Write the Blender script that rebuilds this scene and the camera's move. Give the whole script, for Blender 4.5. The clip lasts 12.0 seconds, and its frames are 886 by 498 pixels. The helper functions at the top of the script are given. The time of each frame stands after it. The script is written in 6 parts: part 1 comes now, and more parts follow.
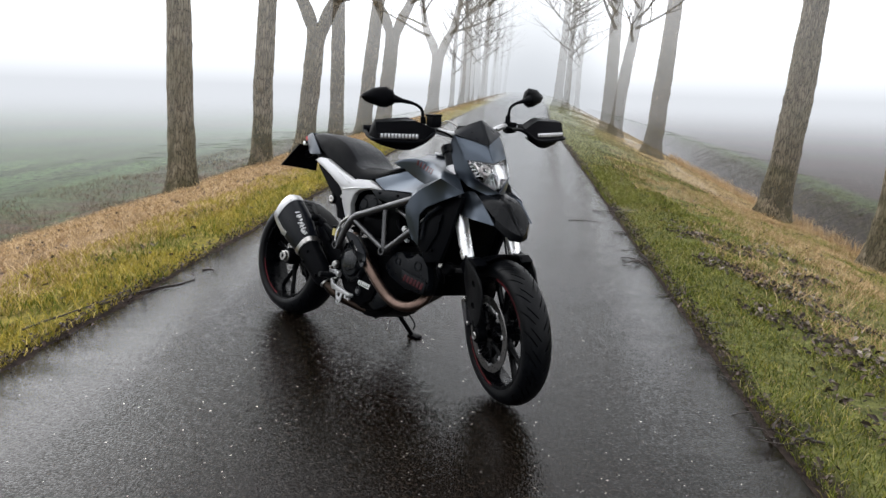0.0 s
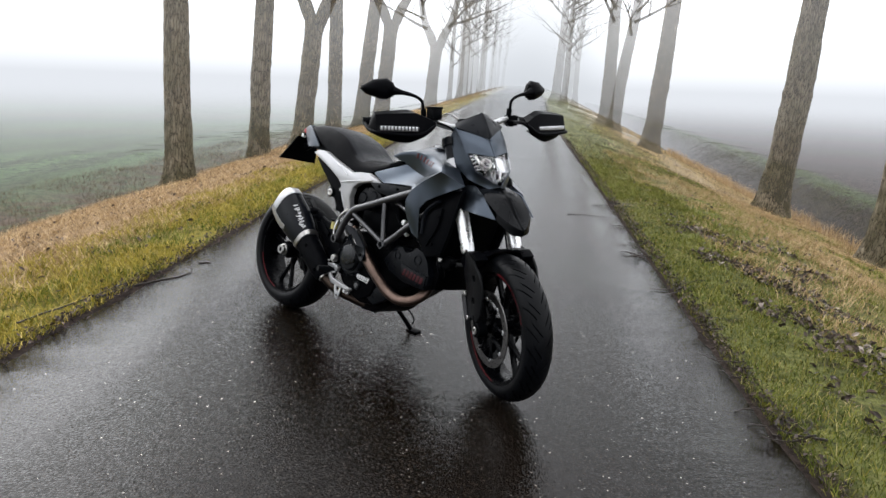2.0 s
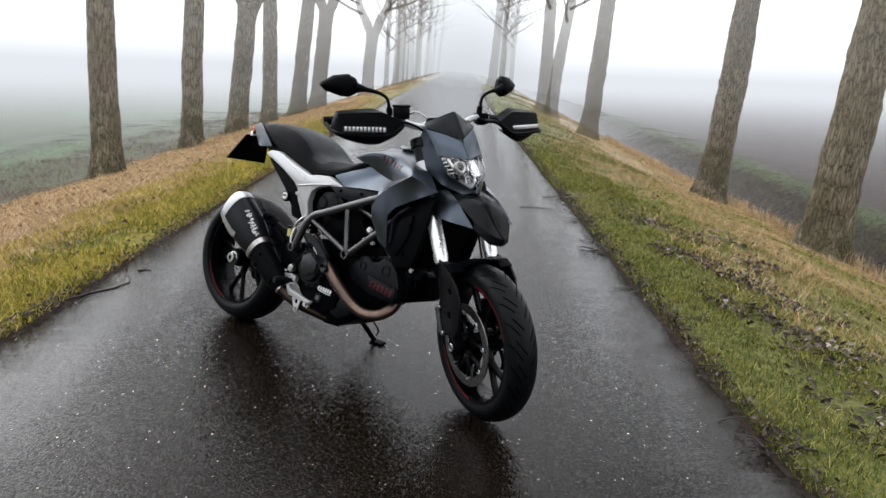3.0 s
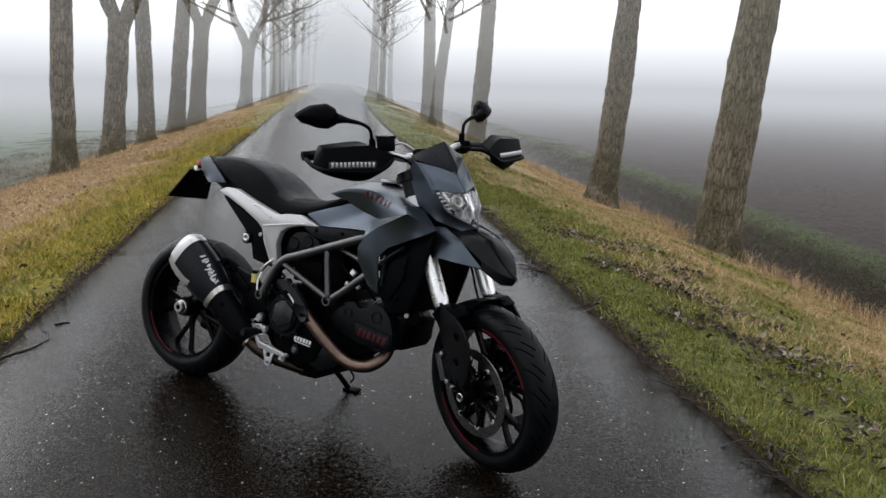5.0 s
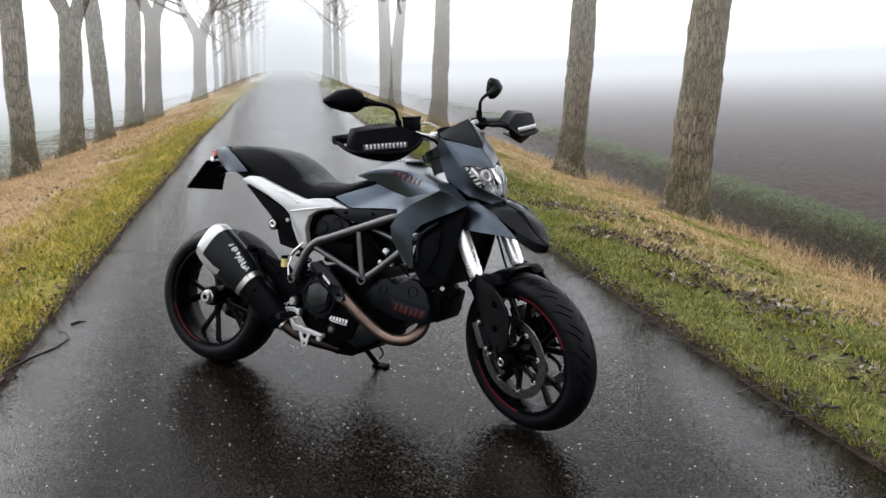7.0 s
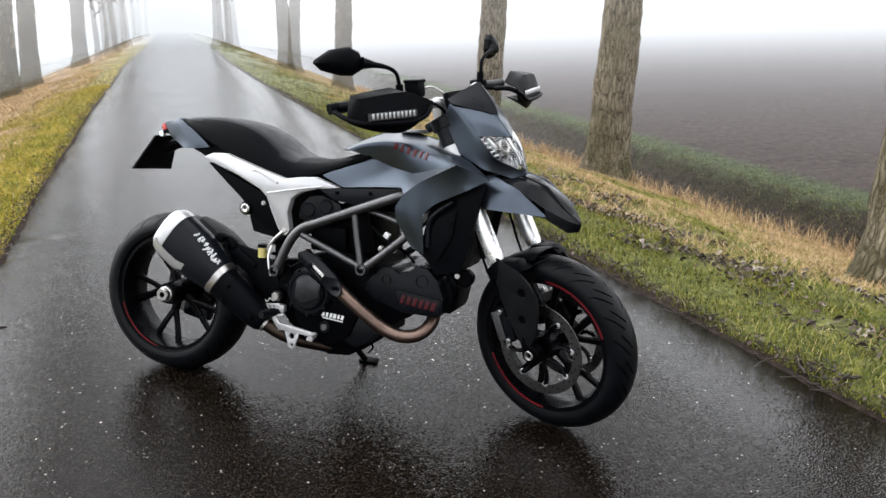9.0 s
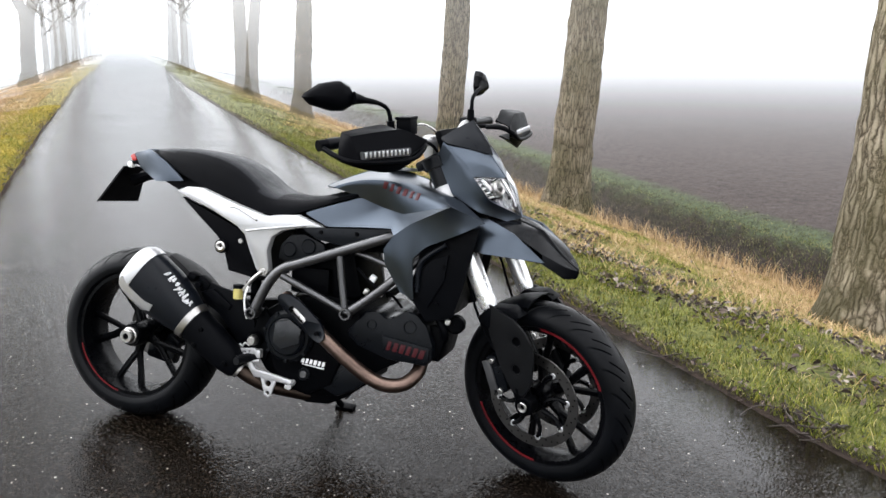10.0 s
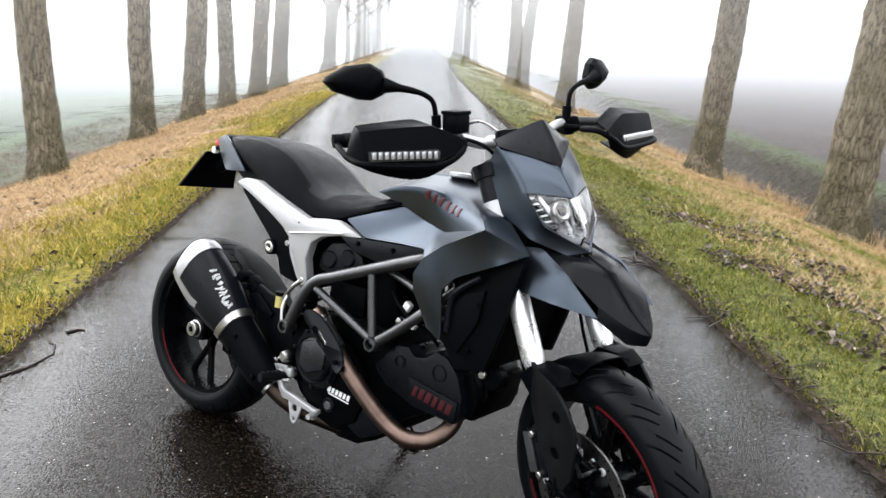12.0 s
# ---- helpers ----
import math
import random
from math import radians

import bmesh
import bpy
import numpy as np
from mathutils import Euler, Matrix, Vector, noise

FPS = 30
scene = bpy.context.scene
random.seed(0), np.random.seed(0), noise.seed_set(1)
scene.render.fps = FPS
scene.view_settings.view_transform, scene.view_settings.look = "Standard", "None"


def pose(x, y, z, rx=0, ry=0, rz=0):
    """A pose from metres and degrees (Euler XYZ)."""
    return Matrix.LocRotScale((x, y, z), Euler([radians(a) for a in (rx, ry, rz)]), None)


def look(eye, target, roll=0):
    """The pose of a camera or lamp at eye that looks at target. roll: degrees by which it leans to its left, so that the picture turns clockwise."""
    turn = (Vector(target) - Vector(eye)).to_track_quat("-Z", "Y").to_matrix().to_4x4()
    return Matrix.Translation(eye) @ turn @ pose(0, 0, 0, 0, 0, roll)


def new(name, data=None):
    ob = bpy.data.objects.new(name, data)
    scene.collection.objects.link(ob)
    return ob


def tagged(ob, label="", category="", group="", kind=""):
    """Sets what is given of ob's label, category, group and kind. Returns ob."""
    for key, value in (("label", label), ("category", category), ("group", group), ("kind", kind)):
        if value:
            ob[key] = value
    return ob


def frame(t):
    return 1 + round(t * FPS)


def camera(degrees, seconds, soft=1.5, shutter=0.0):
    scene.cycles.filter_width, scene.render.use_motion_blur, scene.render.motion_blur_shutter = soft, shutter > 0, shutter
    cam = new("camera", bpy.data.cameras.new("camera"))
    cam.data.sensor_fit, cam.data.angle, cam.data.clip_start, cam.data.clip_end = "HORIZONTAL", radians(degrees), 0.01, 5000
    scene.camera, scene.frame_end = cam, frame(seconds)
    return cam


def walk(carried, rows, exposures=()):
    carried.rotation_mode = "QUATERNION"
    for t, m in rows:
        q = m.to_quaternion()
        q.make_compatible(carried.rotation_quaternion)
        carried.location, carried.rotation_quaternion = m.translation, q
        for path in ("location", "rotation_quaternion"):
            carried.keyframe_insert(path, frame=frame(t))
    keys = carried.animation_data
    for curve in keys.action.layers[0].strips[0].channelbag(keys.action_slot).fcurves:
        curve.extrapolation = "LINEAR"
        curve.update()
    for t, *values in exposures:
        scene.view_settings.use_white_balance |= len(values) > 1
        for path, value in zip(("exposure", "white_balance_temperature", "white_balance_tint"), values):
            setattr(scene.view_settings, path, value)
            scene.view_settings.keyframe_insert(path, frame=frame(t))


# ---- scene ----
from mathutils import bvhtree

cam = camera(61.5, 12.0, shutter=0.4)
PATH = [
    (0, (0.191, 0.089, 1.275), (0.094, 2.042, 0.858), 1.72),
    (0.5, (0.187, 0.075, 1.276), (0.089, 2.029, 0.863), 1.60),
    (1, (0.188, 0.087, 1.275), (0.093, 2.040, 0.856), 1.69),
    (1.5, (0.187, 0.089, 1.271), (0.092, 2.041, 0.850), 1.67),
    (2, (0.177, 0.124, 1.270), (0.088, 2.074, 0.836), 1.99),
    (2.5, (0.121, 0.236, 1.301), (0.113, 2.186, 0.854), 2.15),
    (3, (0.032, 0.365, 1.306), (0.112, 2.309, 0.842), 2.05),
    (5, (-0.370, 0.649, 1.357), (0.023, 2.562, 0.926), 1.04),
    (5.5, (-0.424, 0.532, 1.343), (0.037, 2.422, 0.878), 0.09),
    (6, (-0.497, 0.450, 1.342), (-0.039, 2.343, 0.890), -0.80),
    (6.5, (-0.548, 0.465, 1.348), (-0.116, 2.360, 0.877), -1.04),
    (7, (-0.647, 0.599, 1.357), (-0.158, 2.478, 0.876), -1.83),
    (9, (-0.908, 1.055, 1.348), (-0.180, 2.825, 0.764), -2.11),
    (9.5, (-1.007, 1.161, 1.364), (-0.186, 2.888, 0.777), -1.37),
    (10, (-0.966, 1.219, 1.368), (-0.115, 2.954, 0.854), -0.22),
    (10.5, (-0.808, 1.236, 1.351), (-0.088, 3.024, 0.820), 0.71),
    (11, (-0.656, 1.242, 1.345), (-0.113, 3.093, 0.819), -2.09),
    (11.5, (-0.453, 1.385, 1.323), (-0.108, 3.288, 0.816), -0.08),
    (12, (-0.225, 1.519, 1.327), (-0.054, 3.440, 0.799), 0.45),
]
walk(cam, [(t, look(eye, target, roll)) for t, eye, target, roll in PATH],
     exposures=[(0, 0.24), (2, 0.26), (3, 0.26), (4, 0.0), (5, -0.16), (5.5, -0.09), (6.0, 0.12), (6.5, 0.23), (7, 0.43), (9, 0.70), (9.5, 0.98), (10, 0.92), (10.5, 0.8), (11, 0.8), (11.5, 0.88), (12, 0.96)])
# world: an even, foggy winter sky, a little brighter overhead
SITE_X, SITE_Y = -0.3, 1.0          # middle of the stretch where the painted haze is thin
world = bpy.data.worlds.new("fog_sky")
scene.world = world
world.use_nodes = True
wn, wl = world.node_tree.nodes, world.node_tree.links
wn.clear()
w_out, w_bg = wn.new("ShaderNodeOutputWorld"), wn.new("ShaderNodeBackground")
w_tc, w_sep, w_ramp = wn.new("ShaderNodeTexCoord"), wn.new("ShaderNodeSeparateXYZ"), wn.new("ShaderNodeValToRGB")
w_ramp.color_ramp.elements[0].position, w_ramp.color_ramp.elements[0].color = 0.0, (0.230, 0.240, 0.256, 1)
w_ramp.color_ramp.elements[1].position, w_ramp.color_ramp.elements[1].color = 0.95, (0.822, 0.84, 0.874, 1)
for at, col in ((0.06, (0.409, 0.423, 0.445, 1)), (0.13, (0.543, 0.56, 0.591, 1)), (0.40, (0.643, 0.66, 0.690, 1))):
    e = w_ramp.color_ramp.elements.new(at)
    e.color = col
wl.new(w_tc.outputs["Generated"], w_sep.inputs[0])
wl.new(w_sep.outputs["Z"], w_ramp.inputs[0])
wl.new(w_ramp.outputs[0], w_bg.inputs[0])
wl.new(w_bg.outputs[0], w_out.inputs[0])
w_bg.inputs[1].default_value = 2.9

sun_data = bpy.data.lights.new("sun", "SUN")
sun_data.energy, sun_data.angle, sun_data.color = 1.6, radians(52), (1.0, 1.0, 1.0)
sun = new("sun", sun_data)
sun.matrix_world = look((-14, 18, 14), (0, 4, 0))


# ---- materials ----
def nodes_of(name):
    m = bpy.data.materials.new(name)
    m.use_nodes = True
    nt = m.node_tree
    return m, nt, nt.nodes["Principled BSDF"]


def ramp(nt, src, stops):
    r = nt.nodes.new("ShaderNodeValToRGB")
    els = r.color_ramp.elements
    while len(els) < len(stops):
        els.new(0.5)
    for el, (p, c) in zip(els, stops):
        el.position, el.color = p, (*c, 1)
    nt.links.new(src, r.inputs[0])
    return r.outputs[0]


def noise_tex(nt, scale, detail=4.0, rough=0.55, vec=None, out="Fac"):
    n = nt.nodes.new("ShaderNodeTexNoise")
    n.inputs["Scale"].default_value, n.inputs["Detail"].default_value, n.inputs["Roughness"].default_value = scale, detail, rough
    if vec is not None:
        nt.links.new(vec, n.inputs["Vector"])
    return n.outputs[out]


def coords(nt, kind="Object", stretch=None):
    if kind == "World":
        tc = nt.nodes.new("ShaderNodeNewGeometry").outputs["Position"]
    else:
        tc = nt.nodes.new("ShaderNodeTexCoord").outputs[kind]
    if stretch:
        mp = nt.nodes.new("ShaderNodeMapping")
        mp.inputs["Scale"].default_value = stretch
        nt.links.new(tc, mp.inputs[0])
        tc = mp.outputs[0]
    return tc


def math_node(nt, op, a, b=None, clamp=False):
    n = nt.nodes.new("ShaderNodeMath")
    n.operation, n.use_clamp = op, clamp
    for i, v in enumerate((a, b)):
        if v is None:
            continue
        if isinstance(v, (int, float)):
            n.inputs[i].default_value = v
        else:
            nt.links.new(v, n.inputs[i])
    return n.outputs[0]


def mix_col(nt, fac, a, b, mode="MIX"):
    n = nt.nodes.new("ShaderNodeMix")
    n.data_type, n.blend_type = "RGBA", mode
    for sock, v in ((n.inputs[0], fac), (n.inputs[6], a), (n.inputs[7], b)):
        if isinstance(v, (int, float)):
            sock.default_value = v
        elif isinstance(v, tuple):
            sock.default_value = (*v, 1)
        else:
            nt.links.new(v, sock)
    return n.outputs[2]


def bump(nt, bsdf, height, strength, distance=0.01, normal=None):
    b = nt.nodes.new("ShaderNodeBump")
    b.inputs["Strength"].default_value, b.inputs["Distance"].default_value = strength, distance
    nt.links.new(height, b.inputs["Height"])
    if normal is not None:
        nt.links.new(normal, b.inputs["Normal"])
    nt.links.new(b.outputs[0], bsdf.inputs["Normal"])
    return b.outputs[0]


# haze is put into the materials as transparency that grows with distance
FADE_START, FADE_LENGTH = 2.0, 29.0


def haze_fade(nt, faces=1.0, length=FADE_LENGTH):
    """Paints haze into a material: the surface turns transparent with its distance from the site's middle, by the cube
    of (1 - exp(-distance / length)).
    """
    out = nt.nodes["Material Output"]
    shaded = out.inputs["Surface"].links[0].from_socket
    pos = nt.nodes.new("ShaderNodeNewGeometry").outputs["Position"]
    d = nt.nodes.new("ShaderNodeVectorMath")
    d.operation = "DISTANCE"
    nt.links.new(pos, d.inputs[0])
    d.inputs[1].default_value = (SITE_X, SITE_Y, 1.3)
    far = math_node(nt, "MAXIMUM", math_node(nt, "SUBTRACT", d.outputs["Value"], FADE_START), 0.0)
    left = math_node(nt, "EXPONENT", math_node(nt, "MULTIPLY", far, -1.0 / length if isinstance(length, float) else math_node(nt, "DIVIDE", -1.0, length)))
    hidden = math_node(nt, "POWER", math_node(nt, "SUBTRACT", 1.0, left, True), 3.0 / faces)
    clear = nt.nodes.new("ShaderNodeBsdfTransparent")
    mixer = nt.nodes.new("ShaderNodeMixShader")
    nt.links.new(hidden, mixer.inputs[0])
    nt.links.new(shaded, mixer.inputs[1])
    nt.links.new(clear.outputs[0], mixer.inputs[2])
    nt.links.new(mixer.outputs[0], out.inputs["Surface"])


def asphalt_material():
    m, nt, b = nodes_of("wet_asphalt")
    p = coords(nt, "World")
    fine = noise_tex(nt, 120, 3, 0.7, p)
    vor = nt.nodes.new("ShaderNodeTexVoronoi")
    vor.inputs["Scale"].default_value = 105
    nt.links.new(p, vor.inputs["Vector"])
    patch = noise_tex(nt, 0.55, 5, 0.6, p)
    col = ramp(nt, fine, [(0.34, (0.0006, 0.0005, 0.0004)), (0.54, (0.0045, 0.0032, 0.0023)), (0.70, (0.034, 0.025, 0.018))])
    # single pale stones in the mix
    tone = nt.nodes.new("ShaderNodeSeparateColor")
    nt.links.new(vor.outputs["Color"], tone.inputs[0])
    pale = math_node(nt, "MULTIPLY", math_node(nt, "GREATER_THAN", tone.outputs[0], 0.966), math_node(nt, "LESS_THAN", vor.outputs["Distance"], math_node(nt, "MULTIPLY", tone.outputs[1], 0.42)))
    col = mix_col(nt, math_node(nt, "MULTIPLY", pale, tone.outputs[2]), col, (0.33, 0.305, 0.275))
    col = mix_col(nt, ramp(nt, patch, [(0.4, (0, 0, 0)), (0.65, (0.45, 0.45, 0.45))]), col, (0.0045, 0.0034, 0.0027))
    nt.links.new(col, b.inputs["Base Color"])
    wet = noise_tex(nt, 0.9, 5, 0.6, p)
    nt.links.new(ramp(nt, wet, [(0.35, (0.135, 0.135, 0.135)), (0.65, (0.185, 0.185, 0.185))]), b.inputs["Roughness"])
    b.inputs["IOR"].default_value = 1.19
    h = math_node(nt, "ADD", math_node(nt, "MULTIPLY", vor.outputs["Distance"], -1.0), math_node(nt, "MULTIPLY", fine, 0.22))
    # every stone of the mix lies a little askew, so that the wet film glitters
    tilt, add, unit = nt.nodes.new("ShaderNodeVectorMath"), nt.nodes.new("ShaderNodeVectorMath"), nt.nodes.new("ShaderNodeVectorMath")
    tilt.operation, add.operation, unit.operation = "MULTIPLY_ADD", "ADD", "NORMALIZE"
    nt.links.new(vor.outputs["Color"], tilt.inputs[0])
    tilt.inputs[1].default_value, tilt.inputs[2].default_value = (0.14, 0.14, 0.0), (-0.07, -0.07, 0.0)
    nt.links.new(tilt.outputs[0], add.inputs[0])
    nt.links.new(nt.nodes.new("ShaderNodeNewGeometry").outputs["Normal"], add.inputs[1])
    nt.links.new(add.outputs[0], unit.inputs[0])
    bump(nt, b, h, 0.29, 0.004, unit.outputs[0])
    haze_fade(nt)
    return m


def earth_material():
    """The ground under the grass, by its distance from the road: verge soil, bank, ploughed field, sown field."""
    m, nt, b = nodes_of("verge_and_fields")
    p = coords(nt, "World")
    att = nt.nodes.new("ShaderNodeAttribute")
    att.attribute_name = "across"
    u = att.outputs["Fac"]
    n1, n2, n3 = noise_tex(nt, 2.2, 6, 0.65, p), noise_tex(nt, 28, 5, 0.7, p), noise_tex(nt, 0.35, 4, 0.6, p)
    moss = ramp(nt, n2, [(0.3, (0.045, 0.045, 0.012)), (0.5, (0.19, 0.165, 0.032)), (0.7, (0.32, 0.25, 0.06))])
    straw = ramp(nt, n2, [(0.3, (0.10, 0.066, 0.036)), (0.5, (0.27, 0.185, 0.105)), (0.72, (0.42, 0.31, 0.19))])
    soil = ramp(nt, n2, [(0.3, (0.014, 0.010, 0.009)), (0.55, (0.034, 0.026, 0.022)), (0.75, (0.065, 0.050, 0.042))])
    sown = ramp(nt, n2, [(0.3, (0.036, 0.056, 0.026)), (0.5, (0.068, 0.105, 0.048)), (0.75, (0.110, 0.155, 0.076))])
    plough = ramp(nt, n2, [(0.3, (0.024, 0.018, 0.017)), (0.55, (0.048, 0.039, 0.036)), (0.75, (0.085, 0.069, 0.062))])
    # uneven borders between the bands
    uu = math_node(nt, "ADD", u, math_node(nt, "MULTIPLY", math_node(nt, "SUBTRACT", n1, 0.5), 1.3))

    def above(x, soft):
        return math_node(nt, "DIVIDE", math_node(nt, "SUBTRACT", uu, x), soft, True)

    left_green = mix_col(nt, ramp(nt, noise_tex(nt, 1.1, 5, 0.6, coords(nt, "World", (1, 0.12, 1))), [(0.40, (0, 0, 0)), (0.60, (1, 1, 1))]), sown, (0.040, 0.042, 0.028))
    scrub = ramp(nt, n2, [(0.3, (0.035, 0.026, 0.019)), (0.5, (0.085, 0.064, 0.046)), (0.72, (0.17, 0.13, 0.095))])
    c = mix_col(nt, above(-10.0, 2.5), mix_col(nt, 0.7, sown, left_green), mix_col(nt, ramp(nt, n1, [(0.40, (0, 0, 0)), (0.62, (0.7, 0.7, 0.7))]), scrub, sown))
    c = mix_col(nt, above(-6.6, 1.2), c, straw)
    c = mix_col(nt, above(-2.75, 0.9), c, moss)
    c = mix_col(nt, above(0.0, 0.3), c, mix_col(nt, ramp(nt, noise_tex(nt, 6.0, 5, 0.7, p), [(0.30, (0, 0, 0)), (0.46, (1, 1, 1))]), soil, mix_col(nt, 0.6, moss, sown)))
    c = mix_col(nt, above(2.9, 1.8), c, mix_col(nt, 0.35, straw, moss))
    c = mix_col(nt, above(6.6, 0.35), c, soil)
    c = mix_col(nt, above(9.7, 0.35), c, mix_col(nt, 0.5, sown, soil))
    c = mix_col(nt, above(10.5, 0.5), c, plough)
    c = mix_col(nt, math_node(nt, "MULTIPLY", n3, 0.25), c, (0.05, 0.04, 0.035))
    edge = math_node(nt, "DIVIDE", math_node(nt, "SUBTRACT", math_node(nt, "ADD", math_node(nt, "ABSOLUTE", u), math_node(nt, "MULTIPLY", math_node(nt, "SUBTRACT", n1, 0.5), 0.25)), 1.59), 0.09, True)
    c = mix_col(nt, edge, soil, c)
    clods = ramp(nt, noise_tex(nt, 5.5, 6, 0.75, p), [(0.36, (0.55, 0.55, 0.55)), (0.64, (1.35, 1.3, 1.25))])
    c = mix_col(nt, 0.8, c, clods, "MULTIPLY")
    nt.links.new(c, b.inputs["Base Color"])
    b.inputs["Roughness"].default_value = 0.95
    b.inputs["Specular IOR Level"].default_value = 0.05
    bump(nt, b, math_node(nt, "ADD", n2, n1), 0.8, 0.05)
    haze_fade(nt, 1.0, math_node(nt, "ADD", math_node(nt, "ADD", 23.0, math_node(nt, "MULTIPLY", above(-14.0, 5.0), 1.0)), math_node(nt, "MULTIPLY", above(6.4, 3.5), 12.0)))          # the painted haze is thinner over the low ploughed field
    return m


def bark_material(name, faces, fog):
    m, nt, b = nodes_of(name)
    n2 = noise_tex(nt, 1.1, 4, 0.6, coords(nt, "Object"))
    # long plates between crooked furrows
    warp = nt.nodes.new("ShaderNodeVectorMath")
    warp.operation = "MULTIPLY_ADD"
    nt.links.new(noise_tex(nt, 9.0, 4, 0.6, coords(nt, "Object"), "Color"), warp.inputs[0])
    warp.inputs[1].default_value = (1.5, 1.5, 1.0)
    nt.links.new(coords(nt, "Object", (25, 25, 3.6)), warp.inputs[2])
    plates = nt.nodes.new("ShaderNodeTexVoronoi")
    plates.feature = "DISTANCE_TO_EDGE"
    plates.inputs["Scale"].default_value = 1.0
    nt.links.new(warp.outputs[0], plates.inputs["Vector"])
    grain = noise_tex(nt, 2.0, 5, 0.65, coords(nt, "Object", (30, 30, 9)))
    n1 = math_node(nt, "ADD", plates.outputs["Distance"], math_node(nt, "MULTIPLY", math_node(nt, "SUBTRACT", grain, 0.5), 0.22), True)
    col = ramp(nt, n1, [(0.0, (0.050, 0.037, 0.025)), (0.07, (0.155, 0.125, 0.088)), (0.18, (0.25, 0.209, 0.151)), (0.5, (0.345, 0.292, 0.216))])
    col = mix_col(nt, ramp(nt, n2, [(0.42, (0, 0, 0)), (0.68, (0.6, 0.6, 0.6))]), col, (0.105, 0.092, 0.040))
    # moss climbs the foot of the trunk in patches
    foot = nt.nodes.new("ShaderNodeSeparateXYZ")
    nt.links.new(nt.nodes.new("ShaderNodeTexCoord").outputs["Object"], foot.inputs[0])
    low = math_node(nt, "SUBTRACT", 1.0, math_node(nt, "DIVIDE", foot.outputs["Z"], 2.0), True)
    patch = ramp(nt, noise_tex(nt, 3.2, 5, 0.65, coords(nt, "Object")), [(0.36, (0, 0, 0)), (0.54, (0.9, 0.9, 0.9))])
    col = mix_col(nt, math_node(nt, "MULTIPLY", low, patch), col, (0.050, 0.043, 0.018))
    nt.links.new(col, b.inputs["Base Color"])
    b.inputs["Roughness"].default_value = 0.9
    b.inputs["Specular IOR Level"].default_value = 0.25
    bump(nt, b, ramp(nt, n1, [(0.0, (0, 0, 0)), (0.28, (1, 1, 1))]), 1.0, 0.022)
    haze_fade(nt, faces, fog)
    return m


def blade_material(name, stops, rough=0.7, fog=22.0):
    m, nt, b = nodes_of(name)
    rnd = nt.nodes.new("ShaderNodeNewGeometry").outputs["Random Per Island"]
    col = ramp(nt, rnd, stops)
    big = noise_tex(nt, 1.7, 4, 0.6, coords(nt, "World"))
    col = mix_col(nt, math_node(nt, "MULTIPLY", big, 0.5), col, stops[0][1])
    nt.links.new(col, b.inputs["Base Color"])
    b.inputs["Roughness"].default_value = rough
    b.inputs["Specular IOR Level"].default_value = 0.06 if rough > 0.6 else 0.15
    haze_fade(nt, 1.0, fog)
    return m


M_ASPHALT, M_EARTH = asphalt_material(), earth_material()
# far crowns use a bark copy with its own haze fade
M_BARK, M_FARTWIG = bark_material("furrowed_bark", 2.0, 28.0), bark_material("far_branch_bark", 1.0, 22.0)
M_MOSS = blade_material("mossy_grass", [(0.0, (0.115, 0.105, 0.015)), (0.35, (0.28, 0.235, 0.033)), (0.7, (0.46, 0.35, 0.060)), (1.0, (0.60, 0.45, 0.17))])
M_GREEN = blade_material("green_grass", [(0.0, (0.038, 0.054, 0.011)), (0.4, (0.112, 0.138, 0.018)), (0.75, (0.245, 0.245, 0.042)), (1.0, (0.48, 0.40, 0.19))])
M_STRAW = blade_material("dead_grass", [(0.0, (0.15, 0.090, 0.044)), (0.4, (0.37, 0.25, 0.128)), (0.75, (0.56, 0.40, 0.22)), (1.0, (0.70, 0.54, 0.35))])
M_LEAF = blade_material("dead_leaves", [(0.0, (0.014, 0.010, 0.009)), (0.4, (0.038, 0.026, 0.022)), (0.75, (0.10, 0.070, 0.060)), (1.0, (0.22, 0.17, 0.15))], 0.45)
M_WEED = blade_material("dead_weeds", [(0.0, (0.055, 0.038, 0.026)), (0.5, (0.12, 0.085, 0.058)), (1.0, (0.23, 0.17, 0.11))], 0.9)
M_TWIG = blade_material("wet_twig", [(0.0, (0.010, 0.008, 0.007)), (1.0, (0.060, 0.046, 0.038))], 0.5)
# far grass copies: haze put into washed-out colours and a stronger distance fade
M_FARGREEN = blade_material("hazed_far_grass", [(0.0, (0.055, 0.060, 0.020)), (0.5, (0.150, 0.150, 0.045)), (1.0, (0.34, 0.29, 0.13))], 0.8, 11.0)
M_FARMOSS = blade_material("hazed_far_moss", [(0.0, (0.115, 0.100, 0.025)), (0.5, (0.31, 0.255, 0.070)), (1.0, (0.52, 0.40, 0.20))], 0.8, 11.0)
M_FARSTRAW = blade_material("hazed_far_straw", [(0.0, (0.17, 0.115, 0.065)), (0.5, (0.38, 0.275, 0.165)), (1.0, (0.62, 0.48, 0.32))], 0.8, 12.0)
# bank grass and ditch stalks: haze put in as a stronger distance fade
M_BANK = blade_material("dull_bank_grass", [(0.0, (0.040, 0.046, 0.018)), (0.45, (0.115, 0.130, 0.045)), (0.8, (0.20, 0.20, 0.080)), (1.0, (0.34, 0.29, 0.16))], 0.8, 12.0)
M_REED = blade_material("dark_ditch_stalks", [(0.0, (0.030, 0.024, 0.014)), (0.5, (0.070, 0.054, 0.030)), (0.85, (0.105, 0.080, 0.046)), (1.0, (0.17, 0.13, 0.08))], 0.9, 15.0)
